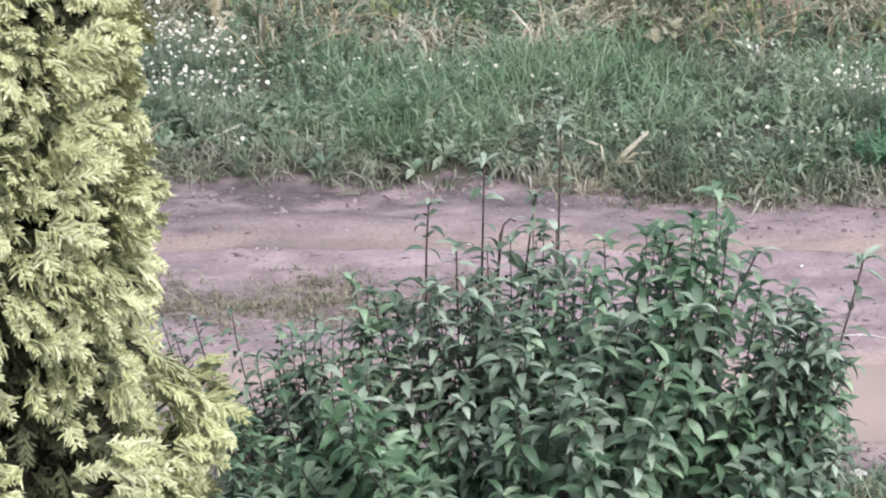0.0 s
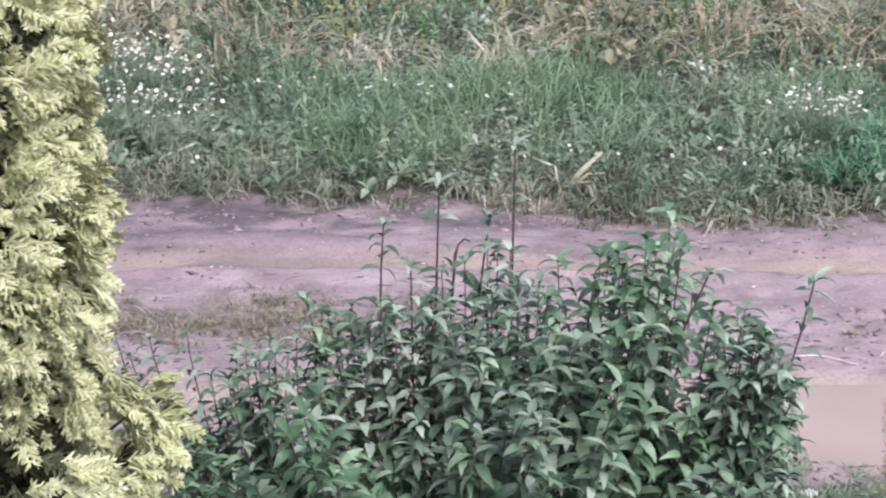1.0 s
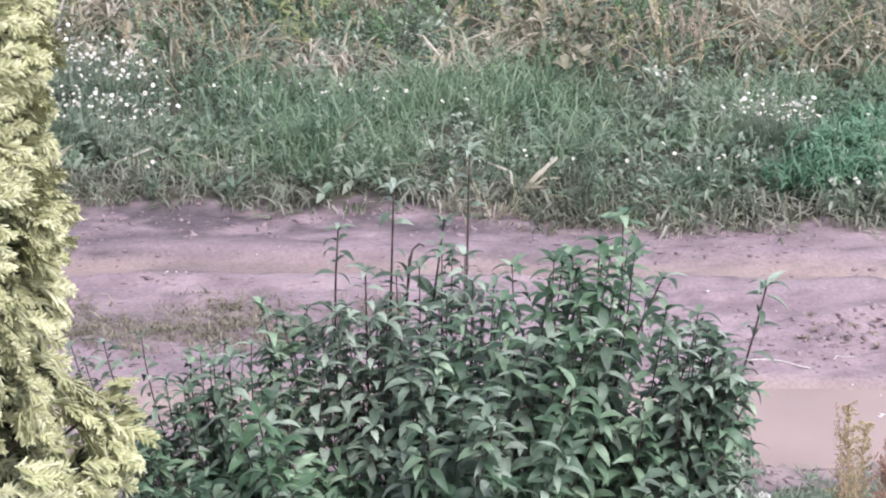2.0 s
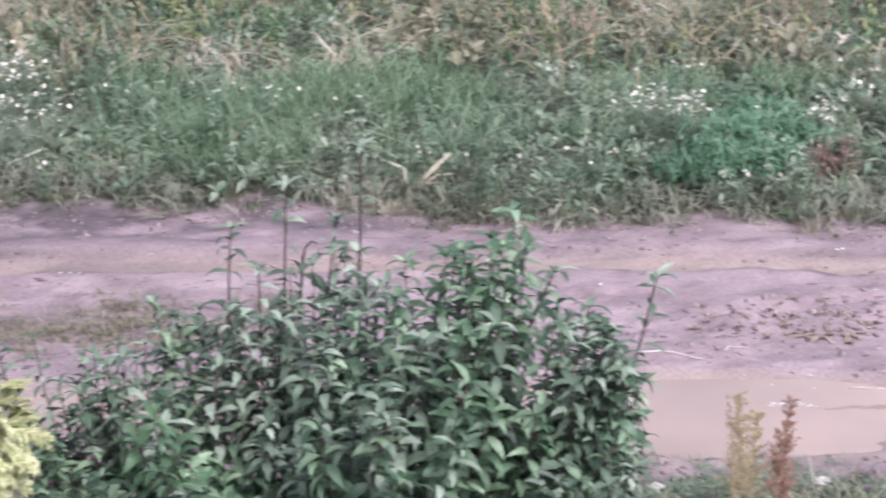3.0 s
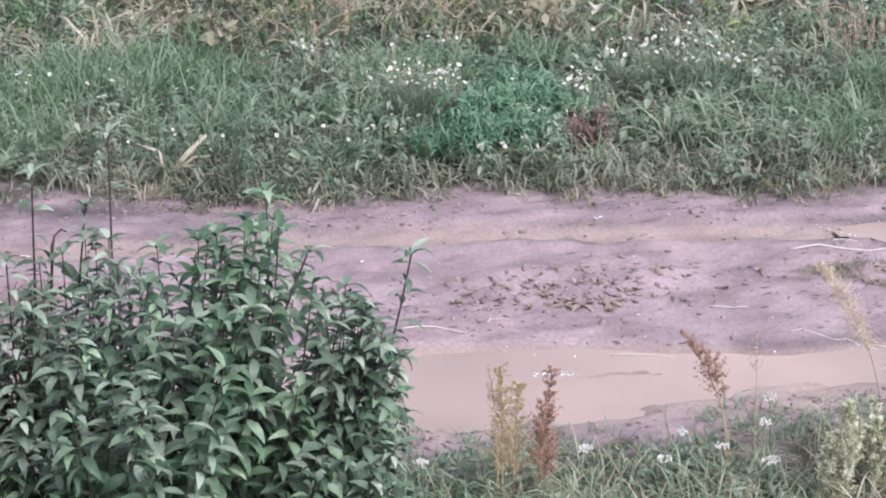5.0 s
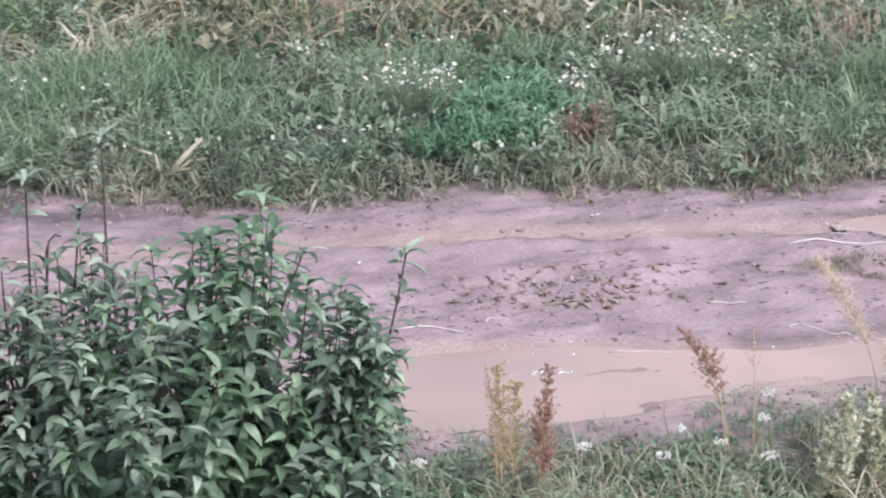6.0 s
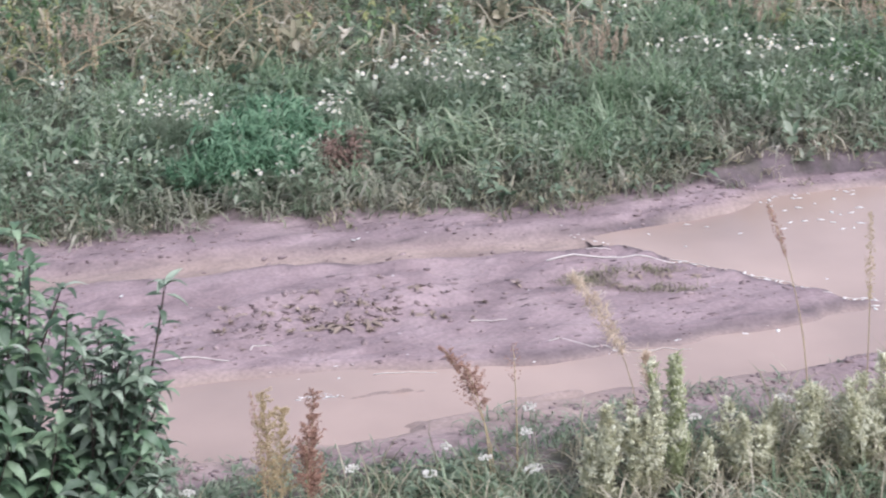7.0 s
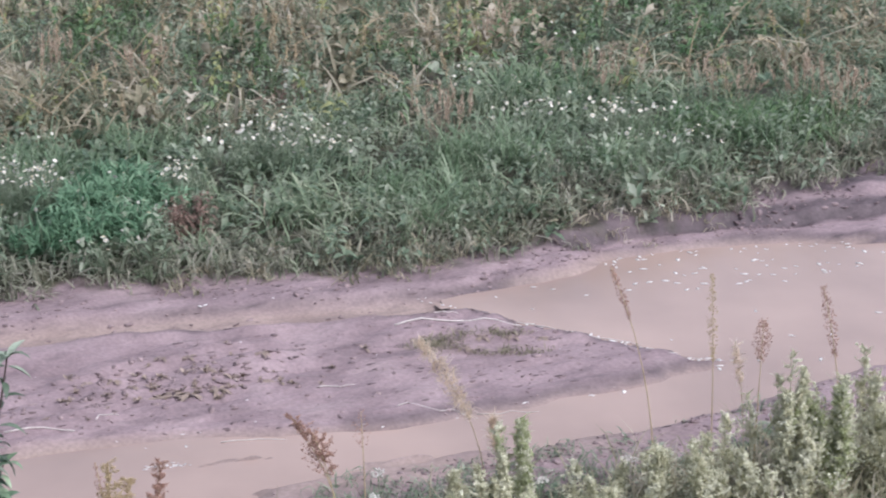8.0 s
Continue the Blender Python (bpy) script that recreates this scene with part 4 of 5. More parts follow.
    for k in range(12):
        cane((rng.uniform(1.05, 1.32), rng.uniform(6.8, 7.05), rng.uniform(0.9, 1.14)), (rng.uniform(0.85, 1.0), 6.95, 0), (0.05, 0, 0.02), first=0.5, thick=0.004, long=0.11, step=0.045, to=greyed)
    # the thin, open wing beside the thuja: slender stems with short arching leaves
    for x, y, z in ((-1.1, 7.55, 0.88), (-1.2, 7.55, 0.82), (-1.06, 7.6, 0.8), (-0.97, 7.5, 0.91), (-0.83, 7.5, 0.94), (-0.65, 7.5, 0.83), (-0.52, 7.5, 0.9), (-0.74, 7.45, 0.78), (-0.9, 7.45, 0.74), (-0.58, 7.4, 0.74), (-0.45, 7.45, 0.86), (-1.03, 7.4, 0.7), (-0.68, 7.35, 0.64), (-0.82, 7.3, 0.62), (-0.5, 7.3, 0.7), (-0.95, 7.3, 0.56)):
        cane((x, y, z), (x * 0.55 - 0.1, 7.35, 0), (-0.05, 0, 0.06), first=0.4, step=0.036, long=0.088, thick=0.0045, end=0.0022, to=greyed)
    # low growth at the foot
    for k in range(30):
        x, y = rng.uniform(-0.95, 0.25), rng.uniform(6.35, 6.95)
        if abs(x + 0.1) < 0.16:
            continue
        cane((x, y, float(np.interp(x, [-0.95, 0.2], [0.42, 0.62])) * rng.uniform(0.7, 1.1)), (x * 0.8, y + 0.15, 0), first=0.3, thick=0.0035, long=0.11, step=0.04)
    # the mass of the crown, in bunches, with dark hollows: x, height, half width, half height
    hollows = ((-0.2, 0.9, 0.12, 0.14), (-0.12, 0.66, 0.16, 0.15), (0.8, 1.06, 0.06, 0.07), (0.91, 0.7, 0.08, 0.1), (-0.03, 1.0, 0.08, 0.08), (1.0, 1.18, 0.06, 0.08), (0.47, 0.72, 0.08, 0.08), (-0.62, 0.8, 0.12, 0.12))
    made = 0
    while made < 165:
        x = rng.uniform(-0.95, 1.42)
        y = rng.uniform(6.5, 7.7)
        top = float(np.interp(x, [-0.95, -0.8, -0.5, -0.3, -0.1, 0.15, 0.4, 0.55, 0.68, 0.92, 1.05, 1.15, 1.28, 1.42], [0.56, 0.62, 0.8, 0.95, 1.05, 1.08, 1.14, 1.22, 1.3, 1.3, 1.2, 1.06, 0.94, 0.7]))
        top = top - 0.28 * abs(y - 7.3) ** 1.2
        z = top * (1 - 0.5 * rng.uniform(0, 1) ** 1.6)
        if float(rough(x, z - 0.35 * y, 0.3, 2, 111)) < -0.1 and rng.uniform() > 0.2 * (x > 0.4):
            continue
        if any(math.hypot((x - g) / w, (z - h + 0.46 * (y - 6.9)) / t) < 1 for g, h, w, t in hollows):
            continue
        made += 1
        cane((x, y, z), lean=((x - 0.3) * 0.12, (y - 7.25) * 0.2, 0.06), first=0.4, thick=0.0035, to=greyed if rng.uniform() < np.interp(x, [-0.5, -0.2, 0.25, 0.5, 0.9, 1.1], [0.2, 0.7, 0.7, 0.35, 0.4, 0.8]) else None, long=float(np.interp(x, [-0.6, 0.3, 0.9, 1.2], [0.1, 0.125, 0.135, 0.11])), step=0.045)
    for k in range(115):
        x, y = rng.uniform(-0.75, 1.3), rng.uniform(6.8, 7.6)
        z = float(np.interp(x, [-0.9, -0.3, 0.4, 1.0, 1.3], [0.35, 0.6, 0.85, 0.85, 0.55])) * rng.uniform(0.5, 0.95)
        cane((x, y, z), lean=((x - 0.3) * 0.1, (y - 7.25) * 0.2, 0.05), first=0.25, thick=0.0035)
    # the slope between the crown and the thin wing
    for k in range(11):
        x = rng.uniform(-0.72, -0.3)
        cane((x, rng.uniform(7.25, 7.55), float(np.interp(x, [-0.72, -0.3], [0.8, 1.04])) * rng.uniform(0.8, 1.0)), (x * 0.7, 7.35, 0), (-0.04, 0, 0.03), first=0.4, thick=0.004, long=0.1, step=0.045, to=greyed if k % 2 else None)
    # loose grey twigs on the flank that faces the puddle
    for k in range(12):
        x = rng.uniform(1.08, 1.36)
        cane((x, rng.uniform(6.85, 7.1), float(np.interp(x, [1.08, 1.36], [1.28, 1.05])) * rng.uniform(0.85, 1.0)), (rng.uniform(0.85, 1.05), 6.95, 0), (0.06, 0, 0.02), first=0.6, thick=0.004, long=0.115, step=0.055, to=greyed)
    # the leaves: those on the house's side one by one, in the darker copy, the rest joined
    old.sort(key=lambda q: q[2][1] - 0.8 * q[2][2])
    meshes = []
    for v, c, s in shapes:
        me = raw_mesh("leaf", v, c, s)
        me.materials.append(BUSH_LEAF_SHADED)
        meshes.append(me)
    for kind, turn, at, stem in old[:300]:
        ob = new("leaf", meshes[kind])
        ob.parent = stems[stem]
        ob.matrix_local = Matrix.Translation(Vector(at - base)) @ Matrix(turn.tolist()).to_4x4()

    def joined(name, leaves, mat, label):
        me = strewn(name, shapes, np.array([q[0] for q in leaves]), np.array([q[1] for q in leaves]), np.array([q[2] for q in leaves]) - base)
        tagged(part(name, me, mat, shrub, label), kind="stuff")

    joined("foliage", old[300:], BUSH_LEAF, "green pointed leaves")
    joined("dusty_foliage", greyed, BUSH_GREYED, "paler grey-green leaves")
    joined("young_foliage", young, BUSH_YOUNG, "bright green young leaves")
    return shrub


bush()


# ---- white mayweed in the meadow ----
def flower_shape():
    """A daisy head facing up: a ring of white petals, and its yellow dome."""
    dome, petals = bmesh.new(), bmesh.new()
    ring = [dome.verts.new((0.0065 * math.cos(a), 0.0065 * math.sin(a), 0.001)) for a in np.linspace(0, 2 * math.pi, 9)[:-1]]
    top = dome.verts.new((0, 0, 0.006))
    for i in range(8):
        dome.faces.new((ring[i], ring[(i + 1) % 8], top))
    for k in range(11):
        a = 2 * math.pi * k / 11
        c, s = math.cos(a), math.sin(a)
        pts = [(0.005, -0.0025, 0), (0.017, -0.0045, 0.001), (0.021, 0, -0.001), (0.017, 0.0045, 0.001), (0.005, 0.0025, 0)]
        petals.faces.new([petals.verts.new((c * px - s * py, s * px + c * py, pz)) for px, py, pz in pts])
    made = []
    for name, bm, mat in (("flower_head", petals, PETAL), ("flower_eye", dome, FLOWER_EYE)):
        me = bpy.data.meshes.new(name)
        bm.to_mesh(me)
        bm.free()
        me.materials.append(mat)
        made.append(me)
    return made


FLOWER, FLOWER_DOME = flower_shape()


def mayweed(rng, x, y, heads, wide, deep, tall, leafy):
    """A sprawling clump of mayweed: feathery foliage, thin stems, and each flower head."""
    green = FEATHER_LEAF if leafy > 100 else HERB_LEAF
    tall = tall * 0.75
    z0 = float(height(x, y))
    if leafy > 100:
        label = "bright emerald feathery mayweed foliage with hardly any flowers"
    elif heads >= 16:
        label = "dense patch of many white mayweed daisies in meadow grass"
    elif heads >= 8:
        label = "loose scatter of white mayweed daisies among meadow grass"
    else:
        label = "few white mayweed daisies low in the bank's grass"
    plant = tagged(new("mayweed_clump"), label, "wildflowers", "mayweed in the meadow")
    plant.location = (x, y, z0)
    n = leafy
    spots = np.stack([rng.normal(0, wide * 0.5, n), rng.normal(0, deep * 0.5, n), rng.uniform(0.0, tall * 0.55, n)], 1)
    fronds = [tuft(rng, 10, 0.14, 0.011, 0.8, 1.1, 0.015) if leafy > 100 else tuft(rng, 9, 0.13, 0.006, 0.7, 0.7, 0.012) for _ in range(4)]
    me = strewn("foliage", fronds, rng.integers(0, 4, n), spun(rng, n, rng.uniform(0.7, 1.3, n), 0.5), spots)
    tagged(part("foliage", me, green, plant), kind="stuff")
    for _ in range(int(heads * (2.4 if heads >= 16 else 1.6))):
        tip = np.array([rng.normal(0, wide * 0.6), rng.normal(0, deep * 0.6), tall * rng.uniform(0.75, 1.1)])
        stalk = tube(bow(tip * np.array([0.7, 0.7, 0]), tip, (rng.normal(0, 0.02), rng.normal(0, 0.02), 0), 4), [0.002] * 4, 3)
        part("stem", raw_mesh("stem", *stalk), HERB_LEAF, plant)
        ob = new("flower_head", FLOWER)
        ob.parent = plant
        ob.matrix_local = Matrix.Translation(Vector(tip)) @ pose(0, 0, 0, rng.normal(38, 20), rng.normal(0, 20), rng.uniform(0, 360)) @ Matrix.Scale(rng.uniform(0.38, 0.78), 4)
        eye = new("flower_eye", FLOWER_DOME)
        eye.parent = ob


def plant_mayweed():
    rng = np.random.default_rng(31)
    for row in CLUMPS:
        mayweed(rng, *row)


plant_mayweed()


# ---- weeds on the near verge ----
def grain_shape():
    v = [(0, 0, -1), (0.6, 0, 0), (0, 0.6, 0), (-0.6, 0, 0), (0, -0.6, 0), (0, 0, 1)]
    return shape_of(v, [(0, 2, 1), (0, 3, 2), (0, 4, 3), (0, 1, 4), (5, 1, 2), (5, 2, 3), (5, 3, 4), (5, 4, 1)])


def seeded(rng, line, first, count, wide, size):
    """Many small seeds round the upper part of a stem."""
    s = rng.uniform(first, 1, count)
    i = np.minimum((s * (len(line) - 1)).astype(int), len(line) - 2)
    p = line[i] + (line[i + 1] - line[i]) * (s * (len(line) - 1) - i)[:, None]
    girth = wide * (0.3 + 0.7 * np.sin(np.pi * np.clip((s - first) / (1 - first), 0, 0.93)))
    a = rng.uniform(0, 2 * np.pi, count)
    r = girth * np.sqrt(rng.uniform(0, 1, count))
    p = p + np.stack([r * np.cos(a), r * np.sin(a), rng.normal(0, 0.008, count)], 1)
    return np.zeros(count, int), spun(rng, count, rng.uniform(0.7, 1.3, count) * size, 0.6), p


def branchlets(rng, line, first, count, long, seeds, size, rise=1.2):
    """Seeds along short side branches of a stem: picks, turns and places."""
    k, t, p = [], [], []
    for s in rng.uniform(first, 1, count):
        i = min(int(s * (len(line) - 1)), len(line) - 2)
        root = line[i] + (line[i + 1] - line[i]) * (s * (len(line) - 1) - i)
        a = rng.uniform(0, 2 * math.pi)
        way = np.array([math.cos(a), math.sin(a), rise * rng.uniform(0.6, 1.4)])
        way = way / np.linalg.norm(way) * long * rng.uniform(0.5, 1.2) * (1.15 - 0.75 * (s - first) / (1 - first))
        u = rng.uniform(0.1, 1, seeds)
        p.append(root + way * u[:, None] + np.array([0, 0, -0.25]) * (u**2 * long * 0.4)[:, None] + rng.normal(0, 0.004, (seeds, 3)))
    p = np.concatenate(p)
    return np.zeros(len(p), int), spun(rng, len(p), rng.uniform(0.6, 1.3, len(p)) * size, 0.6), p


def sorrel(rng, x, y, tall, lean, mat, label, count=420, wide=0.03, first=0.2):
    plant = tagged(new("sorrel_plant"), label, "weed", "sorrel on the verge")
    plant.location = (x, y, float(height(x, y)))
    line = bow((0, 0, -0.02), (lean, rng.normal(0, 0.02), tall), (-lean * 0.25, 0, 0), 8)
    part("stem", raw_mesh("stem", *tube(line, np.linspace(0.0035, 0.0012, 8), 5)), SORREL_TAN, plant)
    if wide < 0.035:
        seeds = seeded(rng, line, first, int(count * 0.55), wide * 1.5, 0.0042)
    else:
        seeds = branchlets(rng, line, first, max(10, count // 12), wide * 2.0, 24, 0.0044)
    head = part("seed_head", strewn("seed_head", [grain_shape()], *seeds, smooth=False), mat, plant)
    tagged(head, kind="stuff")
    leaves = rosette(rng, 5, 0.12, 0.03)
    part("leaves", raw_mesh("leaves", *leaves), HERB_LEAF, plant)


def plume_grass(rng, x, y, tall, lean, count=140, first=0.7, wide=0.022):
    plant = tagged(new("plume_grass"), "tan dry grass stalk with a feathery plume", "grass", "dry stalks on the verge")
    plant.location = (x, y, float(height(x, y)))
    line = bow((0, 0, -0.02), (lean, 0.02, tall), (-lean * 0.35, 0, 0.03), 10)
    part("stalk", raw_mesh("stalk", *tube(line, np.linspace(0.003, 0.001, 10), 4)), STRAW, plant)
    k, t, p = seeded(rng, line, first, count, wide, 0.9)
    hair = [tuft(rng, 3, 0.055, 0.0028, 0.6, 0.8, 0.004) for _ in range(3)]
    part("plume", strewn("plume", hair, rng.integers(0, 3, count), t, p), PLUME, plant)


def weed_spike(rng, x, y, tall, lean, wide=0.04, leafy=150):
    plant = tagged(new("weed_spike"), "pale yellow-green flowering weed spike on the verge", "weed", "weed spikes on the verge")
    plant.location = (x, y, float(height(x, y)))
    line = bow((0, 0, -0.02), (lean, rng.normal(0, 0.03), tall), (0, 0, 0), 7)
    green = GREEN_WEED if 4.76 < x < 5.0 or 3.5 < x < 3.56 else PALE_WEED
    part("stem", raw_mesh("stem", *tube(line, np.linspace(0.004, 0.0015, 7), 5)), green, plant)
    k, t, p = branchlets(rng, line, 0.1, leafy // 8, wide * 1.6, 4, 1.0)
    leaf = [tuft(rng, 4, 0.04, 0.006, 0.6, 0.8, 0.006) for _ in range(4)]
    part("foliage", strewn("foliage", leaf, rng.integers(0, 4, len(p)), t, p), green, plant)["kind"] = "stuff"
    k, t, p = branchlets(rng, line, 0.35, leafy // 6, wide * 1.9, 16, 0.006)
    part("flower_head", strewn("flower_head", [grain_shape()], k, t, p, smooth=False), PALE_BUD, plant, "pale dry buds")["kind"] = "stuff"


def yarrow(rng, x, y, tall, wide):
    plant = tagged(new("yarrow_plant"), "white flat-topped yarrow in flower on the verge", "wildflowers", "yarrow on the verge")
    plant.location = (x, y, float(height(x, y)))
    tip = np.array([rng.normal(0, 0.03), rng.normal(0, 0.02), tall])
    part("stem", raw_mesh("stem", *tube(bow((0, 0, -0.02), tip, (0, 0, 0), 5), [0.003] * 5, 4)), HERB_LEAF, plant)
    n = 34
    a, r = rng.uniform(0, 2 * np.pi, n), wide * np.sqrt(rng.uniform(0, 1, n))
    p = tip + np.stack([r * np.cos(a), r * np.sin(a), 0.012 - 3 * r * r + rng.normal(0, 0.003, n)], 1)
    part("umbel", strewn("umbel", [grain_shape()], np.zeros(n, int), spun(rng, n, rng.uniform(0.005, 0.009, n), 0.5), p, smooth=False), PETAL, plant)["kind"] = "stuff"
    part("leaves", raw_mesh("leaves", *tuft(rng, 14, 0.15, 0.01, 0.6, 0.8, 0.015)), HERB_LEAF, plant)


def plant_verge():
    rng = np.random.default_rng(41)
    rust, pale = "rust-brown seeding sorrel stalk on the verge", "yellowish tan seeding sorrel stalk on the verge"
    sorrel(rng, 1.86, 7.5, 0.60, -0.05, SORREL_SEED, rust, 300, 0.02)
    sorrel(rng, 1.88, 7.5, 0.55, -0.01, SORREL_TAN, pale, 1100, 0.06)
    sorrel(rng, 1.93, 7.52, 0.46, 0.02, SORREL_TAN, pale, 800, 0.06)
    sorrel(rng, 2.05, 7.5, 0.55, 0.02, SORREL_SEED, rust, 1100, 0.045)
    sorrel(rng, 2.03, 7.48, 0.42, 0.0, SORREL_SEED, rust, 800, 0.06)
    sorrel(rng, 2.86, 7.6, 0.62, -0.22, SORREL_SEED, rust, 480, 0.06, 0.55)
    sorrel(rng, 2.84, 7.6, 0.55, -0.12, SORREL_SEED, rust, 300, 0.05, 0.6)
    sorrel(rng, 2.96, 7.6, 0.6, -0.02, SORREL_SEED, rust, 120, 0.03, 0.75)
    sorrel(rng, 4.3, 7.6, 1.08, -0.25, SORREL_SEED, rust, 420, 0.013, 0.78)
    sorrel(rng, 4.58, 7.6, 0.98, -0.04, SORREL_TAN, pale, 480, 0.018, 0.6)
    sorrel(rng, 4.8, 7.6, 0.76, 0.0, SORREL_SEED, rust, 700, 0.03, 0.75)
    sorrel(rng, 5.24, 7.6, 0.86, -0.14, SORREL_SEED, rust, 640, 0.022, 0.6)
    for x, y, tall, lean, *more in ((3.42, 7.4, 0.97, -0.3, 250, 0.6, 0.05), (4.66, 7.45, 0.7, -0.06, 60), (3.5, 7.45, 0.55, -0.03)):
        plume_grass(rng, x, y, tall, lean, *more)
    for x, tall in ((3.1, 0.33), (3.17, 0.4), (3.3, 0.36), (3.36, 0.45), (3.53, 0.58), (3.62, 0.28), (3.76, 0.36), (3.86, 0.26), (4.0, 0.34), (4.12, 0.38), (4.25, 0.24), (4.4, 0.4), (4.5, 0.3), (4.62, 0.5), (4.7, 0.72), (4.78, 0.5), (4.88, 0.56), (4.98, 0.62), (5.08, 0.56), (5.18, 0.66), (5.3, 0.6), (5.45, 0.62), (4.74, 0.62), (4.83, 0.42), (4.93, 0.5), (5.03, 0.46), (5.13, 0.6), (5.24, 0.54), (5.36, 0.66), (4.55, 0.36), (4.2, 0.3), (3.95, 0.32), (3.45, 0.36), (3.25, 0.3)):
        weed_spike(rng, x, 7.2 + rng.uniform(-0.1, 0.15), tall, rng.normal(0, 0.06), rng.uniform(0.035, 0.07), int(rng.uniform(120, 260)))
    for k in range(18):
        weed_spike(rng, rng.uniform(4.25, 5.5), rng.uniform(7.0, 7.3), rng.uniform(0.25, 0.5), rng.normal(0, 0.08), rng.uniform(0.05, 0.08), 200)
    for x, tall, wide, leafy in ((3.18, 0.44, 0.035, 900), (3.38, 0.4, 0.03, 600), (3.42, 0.5, 0.03, 700), (3.52, 0.6, 0.034, 1000), (3.78, 0.33, 0.035, 500), (3.86, 0.24, 0.045, 500), (4.1, 0.4, 0.035, 700), (4.7, 0.56, 0.045, 900), (4.76, 0.66, 0.03, 600), (4.96, 0.55, 0.03, 600)):
        weed_spike(rng, x, 7.2, tall, rng.normal(0, 0.02), wide, leafy)
    for x, y, tall, wide in ((2.26, 7.5, 0.2, 0.035), (1.56, 7.4, 0.25, 0.03), (3.04, 7.6, 0.3, 0.035), (2.91, 7.3, 0.16, 0.04), (2.53, 7.4, 0.15, 0.03), (2.75, 7.4, 0.2, 0.03), (2.62, 7.55, 0.2, 0.025), (5.1, 7.95, 0.15, 0.04), (4.1, 7.55, 0.2, 0.04), (3.7, 7.5, 0.2, 0.03), (2.97, 7.45, 0.26, 0.03)):
        yarrow(rng, x, y, tall, wide)
    short = [tuft(rng, 10, 0.15, 0.007, 0.7, 1.0) for _ in range(6)]
    p = sown(rng, -2.6, 6.8, 6.2, 8.6, 9000, lambda x, y: np.clip((near_edge(x) - y) / 0.8, 0, 1) * thick(x, y, 98))
    sow("verge_grass", short, p, rng.uniform(0.4, 1.2, len(p)), rng, GRASS_GREEN, "green grass of the near verge", "grass", 0.3)
    dry = [tuft(rng, 9, 0.24, 0.006, 0.4, 1.0) for _ in range(6)]
    p = sown(rng, 1.2, 6.8, 6.4, 8.1, 6500, lambda x, y: np.clip((near_edge(x) - 0.15 - y) / 0.5, 0, 1) * thick(x, y, 103) * np.interp(x, [1.4, 3, 4, 5], [0.1, 0.18, 0.4, 0.8]))
    sow("verge_straw", dry, p, rng.uniform(0.5, 1.2, len(p)) * np.interp(p[:, 0], [3, 4.4], [1, 1.15]), rng, GRASS_DRY, "dry pale grass stems on the near verge", "grass", 0.3)
    herb = [rosette(rng, 7, 0.09, 0.02) for _ in range(5)]
    p = sown(rng, 1.2, 6.8, 6.6, 8.5, 2600, lambda x, y: np.clip((near_edge(x) - y) / 0.6 + 0.2, 0, 1) * thick(x, y, 99) * np.interp(x, [3.2, 4.4], [1, 0.35]))
    p[:, 2] += rng.uniform(0, 0.08, len(p))
    sow("verge_herbs", herb, p, rng.uniform(0.5, 1.2, len(p)), rng, HERB_LEAF, "low green herbs on the near verge", "herbs", 0.4)


plant_verge()


# ---- small things on the road ----
def stick(rng, x, y, long, turn, bend, thick=0.0034):
    a = radians(turn)
    way = np.array([math.cos(a), math.sin(a), 0]) * long / 2
    line = bow(np.array([x, y, 0]) - way, np.array([x, y, 0]) + way, (0, bend, 0), 6)
    line[1:-1, 1] += rng.normal(0, 0.012, 4)
    line[:, 2] = np.maximum(height(line[:, 0], line[:, 1]), WATER_LEVEL) + thick * 0.8
    ob = part("stick", raw_mesh("stick", *tube(line, np.linspace(thick, thick * 0.6, 6), 5)), PALE_STRAND)
    tagged(ob, "bleached straw stick on the mud, also used for foam lines and shore sheen", "stick", "sticks on the road")


def low_weed(rng, x, y, size, leaves):
    plant = tagged(new("road_weed"), "low flat dull green weed growing in the mud", "weed", "weeds on the road")
    plant.location = (x, y, float(height(x, y)))
    for k in range(8):
        ob = new("leaf", leaves[k % len(leaves)])
        ob.parent = plant
        ob.matrix_local = pose(0, 0, 0.003, 0, 0, 45 * k + rng.normal(0, 14)) @ Matrix.Scale(size * rng.uniform(0.7, 1.1), 4)


def lump(rng):
    bm = bmesh.new()
    bmesh.ops.create_icosphere(bm, subdivisions=1, radius=1)
    for v in bm.verts:
        v.co *= rng.uniform(0.65, 1.15)
        v.co.z *= 0.4
        v.co.x *= 1.5
    got = shape_of([tuple(v.co) for v in bm.verts], [tuple(v.index for v in f.verts) for f in bm.faces])
    bm.free()
    return got


